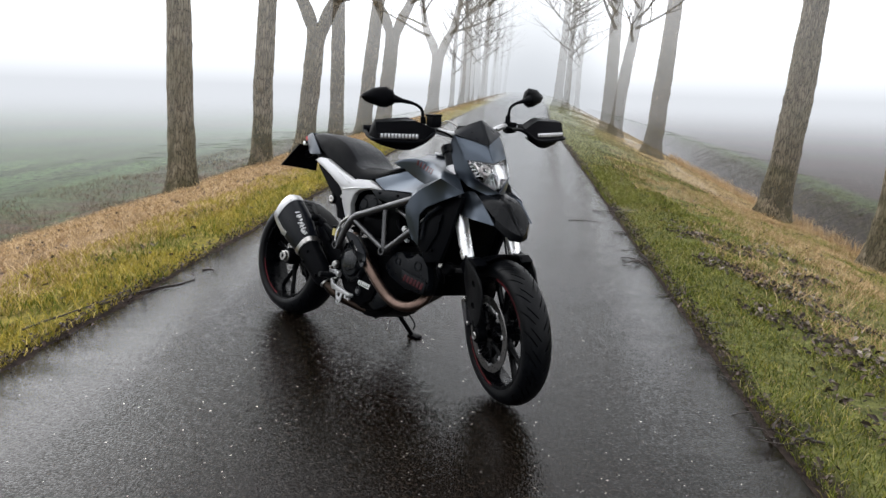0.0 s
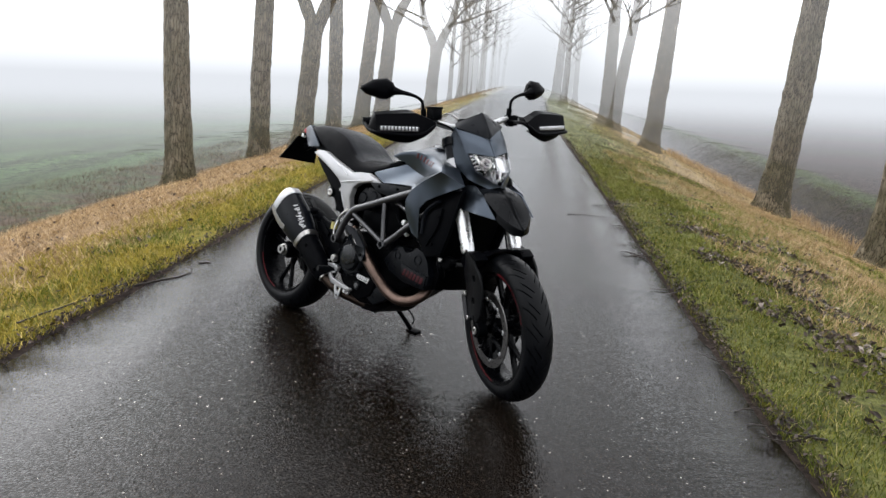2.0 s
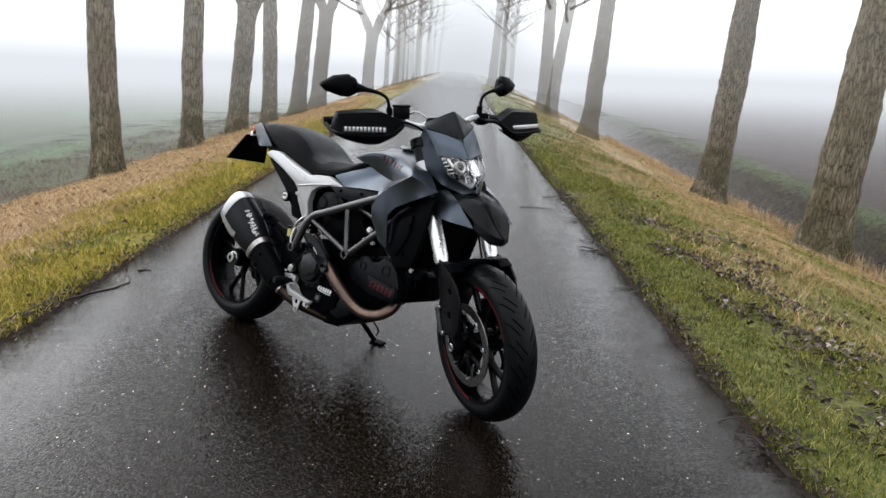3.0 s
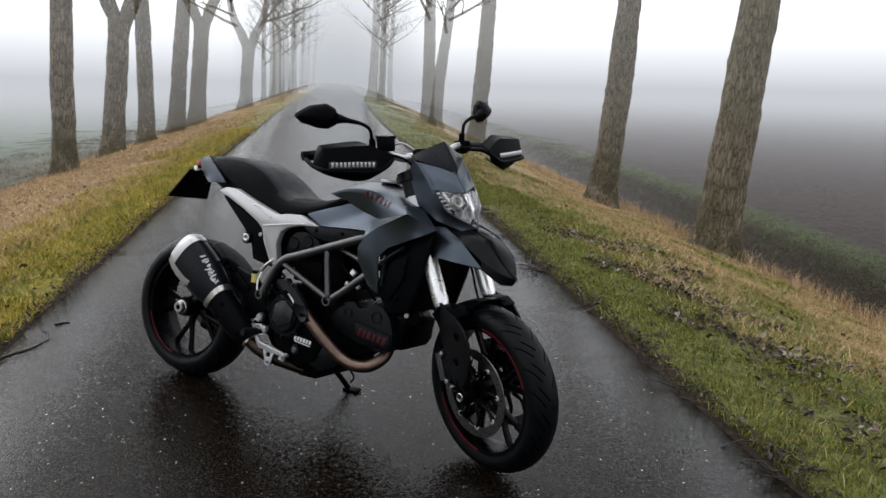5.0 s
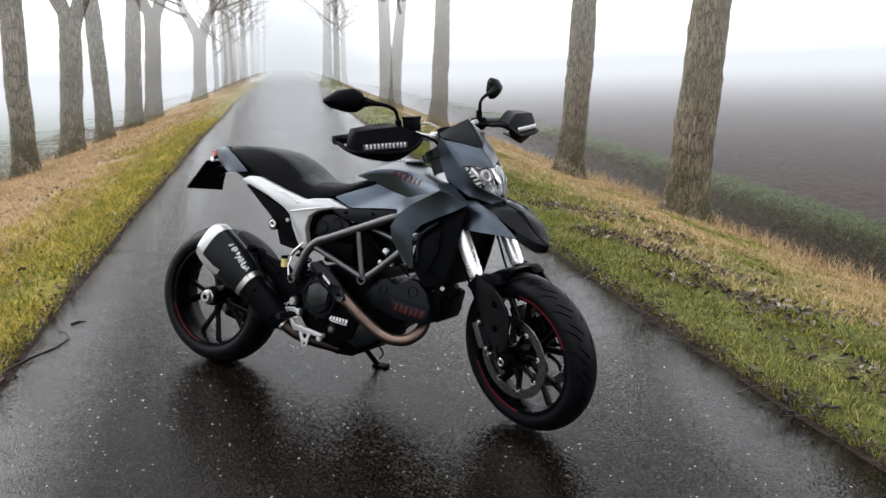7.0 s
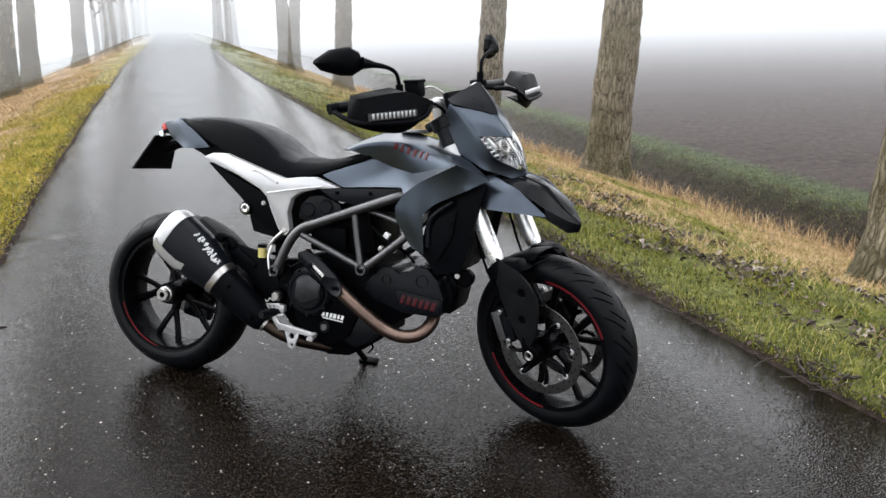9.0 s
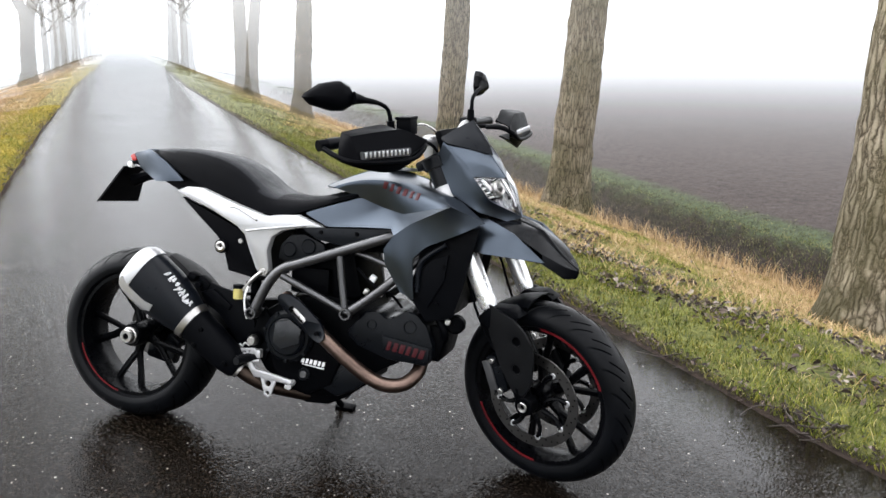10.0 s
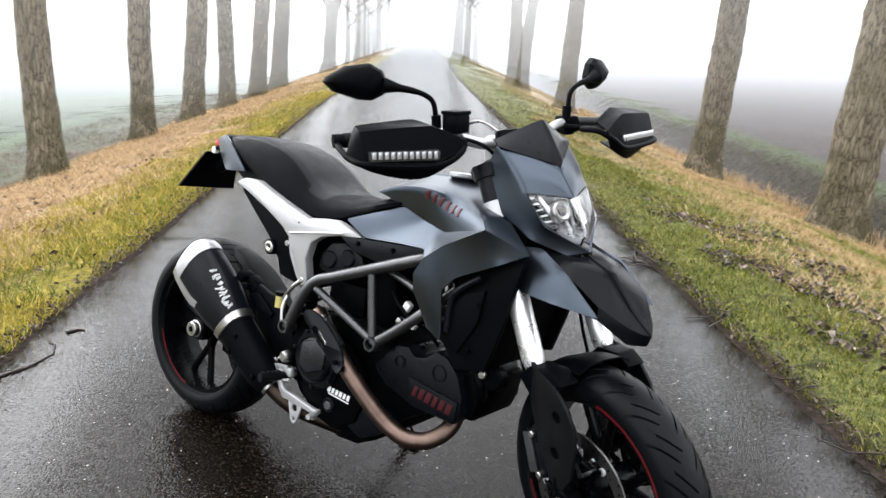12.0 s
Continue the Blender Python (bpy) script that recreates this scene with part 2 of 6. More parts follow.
M_OLIVE = blade_material("olive_grass", [(0.0, (0.018, 0.023, 0.004)), (0.4, (0.070, 0.080, 0.009)), (0.75, (0.160, 0.160, 0.020)), (1.0, (0.34, 0.28, 0.070))])
M_PALELEAF = blade_material("curled_grey_leaves", [(0.0, (0.035, 0.025, 0.020)), (0.5, (0.11, 0.080, 0.066)), (1.0, (0.40, 0.34, 0.30))], 0.4)

# ---- the lie of the land ----
SLOPE = 0.0384
LEFT_EDGE = ((-900, -2.2), (-60, -1.95), (3, -1.78), (8, -1.68), (15, -1.44), (22, -1.04), (28, -0.72), (42, 0.35), (60, 1.4), (92, 3.4), (900, 53.0))
RIGHT_EDGE = ((-900, 0.9), (-60, 1.1), (3, 1.40), (12, 1.88), (22, 2.30), (28, 2.58), (42, 3.6), (60, 4.68), (92, 6.65), (900, 56.3))


def along(table, q):
    for (a, va), (b, vb) in zip(table, table[1:]):
        if q <= b:
            return va + (vb - va) * (q - a) / (b - a)
    return table[-1][1]


def mid_x(y):
    """Middle line of the road."""
    return 0.5 * (along(LEFT_EDGE, y) + along(RIGHT_EDGE, y))


def half_w(y):
    return 0.5 * (along(RIGHT_EDGE, y) - along(LEFT_EDGE, y))


def rise(y):
    """The road climbs gently to a crest."""
    y = max(y, 3.0)
    z = 0.0005 * (min(y, 25) - 3.0) ** 2 + 0.0158 * (min(y, 40) - min(y, 25))
    return z + 0.0120 * (max(min(y, 100), 40) - 40) + 0.0025 * (max(min(y, 200), 100) - 100)


PROFILE = ((-900, -1.5), (-60, -1.25), (-14, -1.15), (-9, -1.15), (-7.4, -1.2), (-6.2, -1.0), (-5.0, -0.63), (-4.0, -0.33), (-2.7, -0.02), (-1.9, 0.085), (-1.66, 0.080), (-1.55, 0.055),
           (1.55, -0.060), (1.68, -0.045), (2.2, -0.09), (3.2, -0.33), (4.0, -0.62), (4.6, -0.86), (5.5, -1.16), (6.2, -1.34), (6.6, -1.46), (7.0, -1.75), (7.5, -2.1), (8.5, -2.35), (9.3, -1.95), (9.95, -1.50), (10.4, -1.46), (11.5, -1.48), (60, -1.5), (900, -1.6))
BANK = ((-900, 8.3), (5, 8.3), (25, 10.25), (40, 10.5), (900, 10.5))          # where the far bank of the ditch lies


def across_at(x, y):
    """Distance from the middle line, counted as if the road were 3.1 m wide everywhere."""
    u, h = x - mid_x(y), half_w(y)
    u = u * 1.55 / h if abs(u) < h else math.copysign(abs(u) - h + 1.55, u)
    b = along(BANK, y)
    return u if u < 6.6 else 6.6 + (u - 6.6) * 3.5 / (b - 6.6) if u < b else 10.1 + u - b


def x_at(u, y):
    h, b = half_w(y), along(BANK, y)
    u = u if u < 6.6 else 6.6 + (u - 6.6) * (b - 6.6) / 3.5 if u < 10.1 else b + u - 10.1
    return mid_x(y) + (u * h / 1.55 if abs(u) < 1.55 else math.copysign(abs(u) - 1.55 + h, u))


def land(x, y, rough=True):
    u = across_at(x, y)
    z = along(PROFILE, u)
    if rough and abs(u) > 1.6:
        k = min((abs(u) - 1.6) / 1.2, 1.0) * max(0.0, min(1.0, (16.0 - abs(u)) / 5.0))
        z += k * (0.045 * noise.noise((x * 1.3, y * 1.3, 0)) + 0.09 * noise.noise((x * 0.3, y * 0.3, 3)) + 0.03 * noise.noise((x * 5, y * 5, 7)) + 0.045 * max(0.0, noise.noise((x * 2.6, y * 2.6, 12))))
    near = 1.0 if abs(u) < 5.5 else max(0.0, 1.0 - (abs(u) - 5.5) / 6.5)
    return z + rise(y) * near


def mesh_from(name, verts, faces, mat, smooth=False):
    me = bpy.data.meshes.new(name)
    me.from_pydata(verts, [], faces)
    me.materials.append(mat)
    if smooth:
        me.polygons.foreach_set("use_smooth", [True] * len(me.polygons))
    me.update()
    return me


def steps(spans):
    out = []
    for a, b, n in spans:
        out += [a + (b - a) * i / n for i in range(n)]
    return out + [spans[-1][1]]


def build_ground():
    us = steps([(-900, -60, 6), (-60, -14, 12), (-14, -5, 26), (-5, -1.5, 34), (-1.5, 1.5, 4), (1.5, 5, 40), (5, 11, 56), (11, 30, 22), (30, 60, 8), (60, 900, 6)])
    ys = steps([(-900, -30, 6), (-30, -2, 12), (-2, 14, 110), (14, 40, 90), (40, 110, 60), (110, 900, 8)])
    verts, across = [], []
    for y in ys:
        for u in us:
            x = x_at(u, y)
            verts.append((x, y, land(x, y) - (0.02 if abs(u) < 1.5 else 0.0)))
            across.append(u)
    n = len(us)
    faces = [(j * n + i, j * n + i + 1, (j + 1) * n + i + 1, (j + 1) * n + i) for j in range(len(ys) - 1) for i in range(n - 1)]
    me = mesh_from("ground", verts, faces, M_EARTH, True)
    me.attributes.new("across", "FLOAT", "POINT").data.foreach_set("value", across)
    tagged(new("ground", me), "grassy verges, ditch and bare winter fields in fog", "ground", kind="structure")


def build_road():
    us = [-1.60, -1.55, -1.0, -0.5, 0, 0.5, 1.0, 1.55, 1.60]
    ys = steps([(-60, -4, 20), (-4, 14, 220), (14, 60, 120), (60, 400, 60)])
    verts = []
    for y in ys:
        wl_, wr_ = 0.05 * noise.noise((y * 1.1, 2, 0)) + 0.03 * noise.noise((y * 6, 5, 0)), 0.05 * noise.noise((y * 1.1, 9, 0)) + 0.035 * noise.noise((y * 6, 11, 0))
        for i, u in enumerate(us):
            uu = u + (wl_ if i < 2 else wr_ if i > 6 else 0)
            drop = 0.035 if i in (0, len(us) - 1) else 0.0
            verts.append((x_at(uu, y), y, -SLOPE * uu + rise(y) - drop + 0.002))
    n = len(us)
    faces = [(j * n + i, j * n + i + 1, (j + 1) * n + i + 1, (j + 1) * n + i) for j in range(len(ys) - 1) for i in range(n - 1)]
    tagged(new("road", mesh_from("road", verts, faces, M_ASPHALT, True)), "narrow wet dark asphalt country road", "road", kind="structure")


build_ground()
build_road()


# ---- avenue trees ----
def smooth_line(pts, n=8):
    ps = [Vector(p) for p in pts]
    out = []
    for i in range(len(ps) - 1):
        p0, p1, p2, p3 = ps[max(i - 1, 0)], ps[i], ps[i + 1], ps[min(i + 2, len(ps) - 1)]
        for k in range(n):
            t = k / n
            out.append(0.5 * ((2 * p1) + (p2 - p0) * t + (2 * p0 - 5 * p1 + 4 * p2 - p3) * t * t + (3 * p1 - p0 - 3 * p2 + p3) * t ** 3))
    return out + [ps[-1]]


def tube(verts, faces, pts, radii, sides, wob=0.0, seed=0.0):
    """Appends a tapered tube along pts."""
    start = len(verts)
    up = Vector((0, 0, 1))
    for k, (p, r) in enumerate(zip(pts, radii)):
        a = pts[max(k - 1, 0)]
        b = pts[min(k + 1, len(pts) - 1)]
        d = (Vector(b) - Vector(a)).normalized()
        if k == 0:
            side = d.cross(Vector((0, 1, 0)) if abs(d.z) > 0.9 else up)
        side = (side - d * side.dot(d)).normalized()
        other = d.cross(side)
        for s in range(sides):
            t = 2 * math.pi * s / sides
            rr = r
            if wob:
                rr *= 1 + wob * noise.noise((math.cos(t) * 3 + seed, math.sin(t) * 3, p[2] * 1.4)) + 0.45 * wob * noise.noise((math.cos(t) * 9 + seed, math.sin(t) * 9, p[2] * 4)) + 1.3 * wob * max(0.0, noise.noise((math.cos(t) * 4 + seed, math.sin(t) * 4, p[2] * 5 + seed)) - 0.22)
            verts.append(tuple(Vector(p) + rr * (math.cos(t) * side + math.sin(t) * other)))
    for k in range(len(pts) - 1):
        for s in range(sides):
            a, b = start + k * sides + s, start + k * sides + (s + 1) % sides
            faces.append((a, b, b + sides, a + sides))


def limb(rng, verts, faces, base, direc, length, radius, level, twiggy):
    n = 5 if level < 2 else 3
    pts, radii, p, d = [base], [radius], Vector(base), Vector(direc).normalized()
    for k in range(n):
        d = (d + Vector((rng.uniform(-1, 1), rng.uniform(-1, 1), rng.uniform(-0.5, 0.9))) * (0.16 + 0.06 * level)).normalized()
        p = p + d * length / n
        pts.append(tuple(p))
        radii.append(radius * (1 - 0.8 * (k + 1) / n))
    tube(verts, faces, pts, radii, 7 if level == 0 else 5 if level == 1 else 3)
    if level >= twiggy:
        return
    for k in range(rng.randint(4, 6) if level else rng.randint(5, 7)):
        i = rng.randint(1, n)
        q = Vector(pts[i])
        a = rng.uniform(0, 2 * math.pi)
        dd = (d * 0.7 + Vector((math.cos(a), math.sin(a), rng.uniform(-0.1, 0.7)))).normalized()
        limb(rng, verts, faces, tuple(q), tuple(dd), length * rng.uniform(0.42, 0.66), max(radii[i] * 0.6, 0.006), level + 1, twiggy)


def tree_mesh(seed, radius, lean, fork, crown, thin=False):
    """Trunk and crown meshes of a bare, tall avenue tree. fork: height at which it splits in two (0: straight trunk); crown: height of the lowest limbs."""
    rng = random.Random(seed)
    verts, faces, pts, radii = [], [], [], []
    top = fork if fork else 13.0
    n = int(top / 0.11)
    bend = (rng.uniform(-0.02, 0.02), rng.uniform(-0.02, 0.02))
    for k in range(n + 1):
        z = -0.35 + (top + 0.35) * k / n
        pts.append((lean * z + 0.06 * math.sin(z * 0.55 + seed) - 0.06 * math.sin(seed) + bend[0] * z, bend[1] * z + 0.04 * math.sin(z * 0.8 + seed * 2), z))
        flare = 1 + 0.60 * math.exp(-max(z + 0.05, 0) / 0.25)
        radii.append(radius * flare * (1 - 0.045 * max(z, 0)) if not fork else radius * flare * (1 - 0.03 * max(z, 0)) * (1 + 0.22 * max(0.0, 1 - (top - z) / 0.6) ** 2))
    tube(verts, faces, pts, radii, 30, 0.12, seed * 1.7)
    cv, cf = [], []
    if fork:
        end, top_r = Vector(pts[-1]), radii[-1]
        ring = list(range(len(verts) - 30, len(verts)))
        ring = sorted(ring, key=lambda i: math.atan2(verts[i][1] - end.y, verts[i][0] - end.x) % (2 * math.pi))
        front, back = min(ring, key=lambda i: abs(verts[i][0] - end.x) + (verts[i][1] > end.y)), min(ring, key=lambda i: abs(verts[i][0] - end.x) + (verts[i][1] < end.y))
        at_b, at_f = ring.index(back), ring.index(front)
        saddle = []
        for k in range(1, 6):
            p = Vector(verts[front]).lerp(Vector(verts[back]), k / 6)
            saddle.append(len(verts))
            verts.append((end.x, p.y, p.z + 0.10 * math.sin(math.pi * k / 6)))
        halves = {-1: ring[at_b:at_f + 1] + saddle, 1: ring[at_f:] + ring[:at_b + 1] + saddle[::-1]}
        for sgn, reach, tall in ((-1, 1.0, 6.2), (1, 0.8, 6.8)):
            sway = rng.uniform(-0.3, 0.3)
            stem = [end + Vector((sgn * top_r * 0.45, 0, 0.0)), end + Vector((sgn * 0.30 * reach, 0.1 * sway, 0.42)), end + Vector((sgn * 0.66 * reach, 0.4 * sway, 1.1)), end + Vector((sgn * 0.92 * reach, sway, 2.3)),
                    end + Vector((sgn * 1.05 * reach, 1.3 * sway, 4.0)), end + Vector((sgn * 1.3 * reach, 1.5 * sway, tall))]
            line = smooth_line(stem, 6)
            thick = [top_r * (0.80 - 0.62 * (k / (len(line) - 1)) ** 0.8) for k in range(len(line))]
            prev, mine = halves[sgn], len(halves[sgn])
            arc = mine - 5
            base_at = -math.pi / 2 if sgn > 0 else math.pi / 2
            for k in range(1, len(line)):
                ease, row = min(k / 5, 1.0), []
                d = (line[min(k + 1, len(line) - 1)] - line[k - 1]).normalized()
                side = (Vector((1, 0, 0)) - d * d.x).normalized()
                other = d.cross(side)
                for j in range(mine):
                    t = base_at + math.pi * (j / (arc - 1) if j < arc else 1 + (j - arc + 1) / 6)
                    rr = thick[k] * (1 + 0.10 * noise.noise((math.cos(t) * 3 + seed, math.sin(t) * 3, line[k].z * 1.4)))
                    first = Vector(verts[halves[sgn][j]]) + line[k] - line[0]
                    row.append(len(verts))
                    verts.append(tuple(first.lerp(line[k] + rr * (math.cos(t) * side + math.sin(t) * other), ease)))
                faces += [(prev[j], prev[(j + 1) % mine], row[(j + 1) % mine], row[j]) for j in range(mine)]
                prev = row
            for k in range(10 if thin else 15):
                at = rng.randint(9, len(line) - 1)
                a = rng.uniform(0, 2 * math.pi)
                limb(rng, cv, cf, tuple(line[at]), (math.cos(a) + 0.5 * sgn, math.sin(a), rng.uniform(0.2, 0.9)), rng.uniform(1.6, 3.2), thick[at] * 0.42, 1, 2 if thin else 3)
    else:
        for k in range(13 if thin else 12):
            z = (crown - 1.6 if thin else crown) + (top - crown) * k / (15 if thin else 12)
            i = min(int((z + 0.35) / (top + 0.35) * n), n)
            a = rng.uniform(0, 2 * math.pi)
            limb(rng, cv, cf, pts[i], (math.cos(a), math.sin(a), rng.uniform(0.35, 0.9)), rng.uniform(2.2, 3.6) if thin else rng.uniform(3.6, 6.0), radii[i] * (0.34 if thin else 0.5), 0, 2)
    return mesh_from("trunk", verts, faces, M_BARK, True), mesh_from("crown", cv, cf, M_FARTWIG if thin else M_BARK, True)


FORMS = {"tall": (3, 0.212, 0, 0, 5.0), "slim": (8, 0.212, 0, 0, 4.6), "forked": (5, 0.225, 0, 3.0, 0), "low": (11, 0.26, 0, 2.6, 0), "stout": (14, 0.285, 0, 0, 6.0), "thick": (17, 0.30, 0, 0, 6.5)}
KINDS = {(k, thin): tree_mesh(*v, thin) for k, v in FORMS.items() for thin in (False, True)}


def plant_tree(kind, x, y, lean=3.5, turn=0.0, size=1.0, label=""):
    m = Matrix.Translation((x, y, land(x, y, False))) @ Euler((0, radians(lean), 0)).to_matrix().to_4x4() @ Euler((0, 0, radians(turn))).to_matrix().to_4x4()
    trunk, crown = KINDS[kind, y > 26]
    root = new("avenue_tree")
    root.matrix_world = m @ Matrix.Scale(size, 4)
    for nm, me in (("trunk", trunk), ("crown", crown)):
        ob = new(nm, me)
        ob.parent = root
    tagged(root, label or "bare avenue tree with furrowed grey-brown bark", "tree", "avenue trees along the road")
    return root


FORKED = "bare avenue tree whose trunk forks low"
MOSSY = "stout bare avenue tree with mossy furrowed bark"
plant_tree("tall", -5.12, 13.0, 3.1, 10, 1.08)
plant_tree("tall", -4.82, 16.7, 3.6, 130, 1.05)
plant_tree("forked", -4.5, 19.5, 5.0, 0, 1.05, FORKED)
plant_tree("slim", -4.17, 22.0, 3.8, 20)
plant_tree("slim", -3.72, 24.3, 7.0, -40, 1.1)
plant_tree("forked", -3.4, 26.6, 4.0, 15, 1.1, FORKED)
plant_tree("low", -2.4, 37.0, 4.0, 0, 1.1, FORKED)
plant_tree("thick", 4.27, 4.56, 3.5, 200, 1.1, MOSSY)
plant_tree("thick", 6.44, 11.5, 4.0, 0, 1.14, MOSSY)
plant_tree("stout", 6.32, 15.95, 4.7, 75, 1.04, MOSSY)
plant_tree("thick", 5.85, 25.8, 5.8, 140)
plant_tree("stout", 5.45, 33.0, 3.5, 0)
plant_tree("stout", 6.0, 34.0, 5.2, 230, 0.95)
plant_tree("slim", -1.9, 47.0, 4.0, 0, 0.7)
plant_tree("thick", -1.2, 51.0, 2.0, 90)
plant_tree("stout", 5.1, 47.0, 2.6, 90, 0.72)
plant_tree("thick", 5.0, 51.0, 2.6, 30)
rngt = random.Random(21)
for i in range(10):
    y = 55 + i * 5.0
    bend = 0.0009 * max(y - 60, 0) ** 2
    plant_tree(rngt.choice(["tall", "slim", "stout", "thick"]), x_at(-4.2 + bend + rngt.uniform(-0.3, 0.3), y), y + rngt.uniform(-0.8, 0.8), 3, rngt.uniform(0, 360))
    if i % 3 == 1:
        plant_tree(rngt.choice(["tall", "thick", "stout"]), x_at(4.4 + bend + rngt.uniform(-0.3, 0.3), y), y + 2 + rngt.uniform(-0.8, 0.8), 3, rngt.uniform(0, 360))
# unseen trees, added as if the avenue went on behind, dim sky light and reflections
for i in range(9):
    y = 2.0 - 4.1 * i
    plant_tree(rngt.choice(["tall", "slim", "stout"]), x_at(-4.6 + rngt.uniform(-0.3, 0.3), y), y, 3, rngt.uniform(0, 360))
    if y < 1:
        plant_tree(rngt.choice(["thick", "stout"]), x_at(4.9 + rngt.uniform(-0.3, 0.3), y), y - 1.5, 3, rngt.uniform(0, 360), 1.0, MOSSY)


# avenue's far end: a glowing plane stands in for fog between the last trees
def fog_glow_plane():
    m = bpy.data.materials.new("glowing_fog_backdrop")
    m.use_nodes = True
    nt = m.node_tree
    nt.nodes.clear()
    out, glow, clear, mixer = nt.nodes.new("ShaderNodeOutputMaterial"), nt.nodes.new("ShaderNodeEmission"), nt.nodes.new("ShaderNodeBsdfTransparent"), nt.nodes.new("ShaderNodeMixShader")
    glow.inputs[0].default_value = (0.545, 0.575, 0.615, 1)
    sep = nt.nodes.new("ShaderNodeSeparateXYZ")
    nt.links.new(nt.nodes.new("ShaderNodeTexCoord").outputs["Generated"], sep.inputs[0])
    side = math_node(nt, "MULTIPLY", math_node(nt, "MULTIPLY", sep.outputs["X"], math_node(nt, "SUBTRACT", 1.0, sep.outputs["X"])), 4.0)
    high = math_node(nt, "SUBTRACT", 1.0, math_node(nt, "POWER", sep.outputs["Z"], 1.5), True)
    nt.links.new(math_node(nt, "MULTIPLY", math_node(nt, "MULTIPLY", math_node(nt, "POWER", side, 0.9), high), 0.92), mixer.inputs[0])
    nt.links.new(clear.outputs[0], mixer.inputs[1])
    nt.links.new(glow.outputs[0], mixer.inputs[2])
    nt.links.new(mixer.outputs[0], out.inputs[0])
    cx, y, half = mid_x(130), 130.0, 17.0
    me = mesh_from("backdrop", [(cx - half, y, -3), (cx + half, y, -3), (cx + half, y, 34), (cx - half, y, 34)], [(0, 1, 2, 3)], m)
    tagged(new("backdrop", me), "glowing plane that stands in for pale grey fog at the far end of the avenue", "fog", kind="structure")


fog_glow_plane()
# ---- motorcycle: local x ahead, y to its left, z up, rear contact at the origin ----
BIKE = Matrix.Translation((-0.852, 4.069, 0.0287)) @ Euler((0, 0, radians(-41.5))).to_matrix().to_4x4() @ Euler((0, radians(1.3), 0)).to_matrix().to_4x4() @ Euler((radians(-10), 0, 0)).to_matrix().to_4x4()
STEER_FOOT, STEER_AXIS = Vector((1.604, 0, 0)), Vector((-math.sin(radians(25.5)), 0, math.cos(radians(25.5))))
STEER = Matrix.Translation(STEER_FOOT) @ Matrix.Rotation(radians(-24), 4, STEER_AXIS) @ Matrix.Translation(-STEER_FOOT)


def plain(name, base, rough, metal=0.0, bump_scale=0, bump_strength=0.15, vary=0.12, spec=0.5, coat=0.0, vary_scale=6.0, gloss_vary=1.0):
    m, nt, b = nodes_of(name)
    o = coords(nt)
    n = noise_tex(nt, vary_scale, 5, 0.65, o)
    lo, hi = tuple(c * (1 - vary) for c in base), tuple(min(c * (1 + vary), 1) for c in base)
    nt.links.new(ramp(nt, n, [(0.35, lo), (0.65, hi)]), b.inputs["Base Color"])
    r2 = noise_tex(nt, 23, 4, 0.6, o)
    nt.links.new(ramp(nt, r2, [(0.35, (rough * (1 - 0.15 * gloss_vary),) * 3), (0.7, (min(rough * (1 + 0.2 * gloss_vary), 1),) * 3)]), b.inputs["Roughness"])
    b.inputs["Metallic"].default_value = metal
    b.inputs["Specular IOR Level"].default_value = spec
    b.inputs["Coat Weight"].default_value = coat
    if bump_scale:
        bump(nt, b, noise_tex(nt, bump_scale, 3, 0.6, o), bump_strength, 0.001)
    return m


M_GREY = plain("satin_graphite_paint", (0.052, 0.062, 0.077), 0.30, 0.95, 900, 0.05, 0.03, gloss_vary=0.15)
M_BLACK = plain("black_plastic", (0.0015, 0.0017, 0.0024), 0.42, 0, 700, 0.2, spec=0.03)
M_GUARD = plain("grained_black_plastic", (0.0042, 0.0044, 0.0050), 0.40, 0, 700, 0.2, spec=0.10)
M_SATIN = plain("satin_black_paint", (0.0033, 0.0042, 0.0062), 0.32, 0, 800, 0.06, spec=0.13)
M_DARK = plain("engine_black", (0.0009, 0.0010, 0.0014), 0.42, 0, 260, 0.2, spec=0.02)
M_COVER = plain("dark_grey_casting", (0.0022, 0.0028, 0.0040), 0.30, 0, 200, 0.15, spec=0.10)
M_SILVER = plain("silver_paint", (0.45, 0.45, 0.46), 0.38, 0.6, 900, 0.04, 0.06)
M_STEEL = plain("brushed_steel", (0.37, 0.36, 0.35), 0.3, 1.0, 120, 0.06)
M_CHROME = plain("polished_chrome", (0.88, 0.88, 0.89), 0.20, 1.0, 0, 0, 0.03)
M_TUBE = plain("graphite_frame_paint", (0.085, 0.085, 0.088), 0.34, 0.9, 500, 0.08, 0.08)
M_SHIELD = plain("dark_steel_shield", (0.10, 0.10, 0.105), 0.38, 0.8, 200, 0.1)
M_BRONZE = plain("heat_tinted_pipe", (0.115, 0.080, 0.066), 0.36, 1.0, 90, 0.08, 0.35, vary_scale=9)
# darker copy of the bronze: shade under the engine put into the colour
M_LINK = plain("shaded_pipe", (0.035, 0.026, 0.021), 0.42, 1.0, 90, 0.08, 0.35, vary_scale=9)
M_DISC = plain("worn_disc_steel", (0.115, 0.112, 0.110), 0.34, 1.0, 200, 0.1)
M_LAMP = plain("lamp_bowl", (0.13, 0.133, 0.14), 0.28, 1.0)
M_RUBBER = plain("tyre_rubber", (0.0017, 0.0020, 0.0028), 0.42, 0, 420, 0.3, 0.3, spec=0.10)
M_RIM = plain("satin_black_alloy", (0.0012, 0.0013, 0.0018), 0.28, 0, spec=0.07)
M_RED = plain("red_paint", (0.085, 0.005, 0.008), 0.35, spec=0.2)
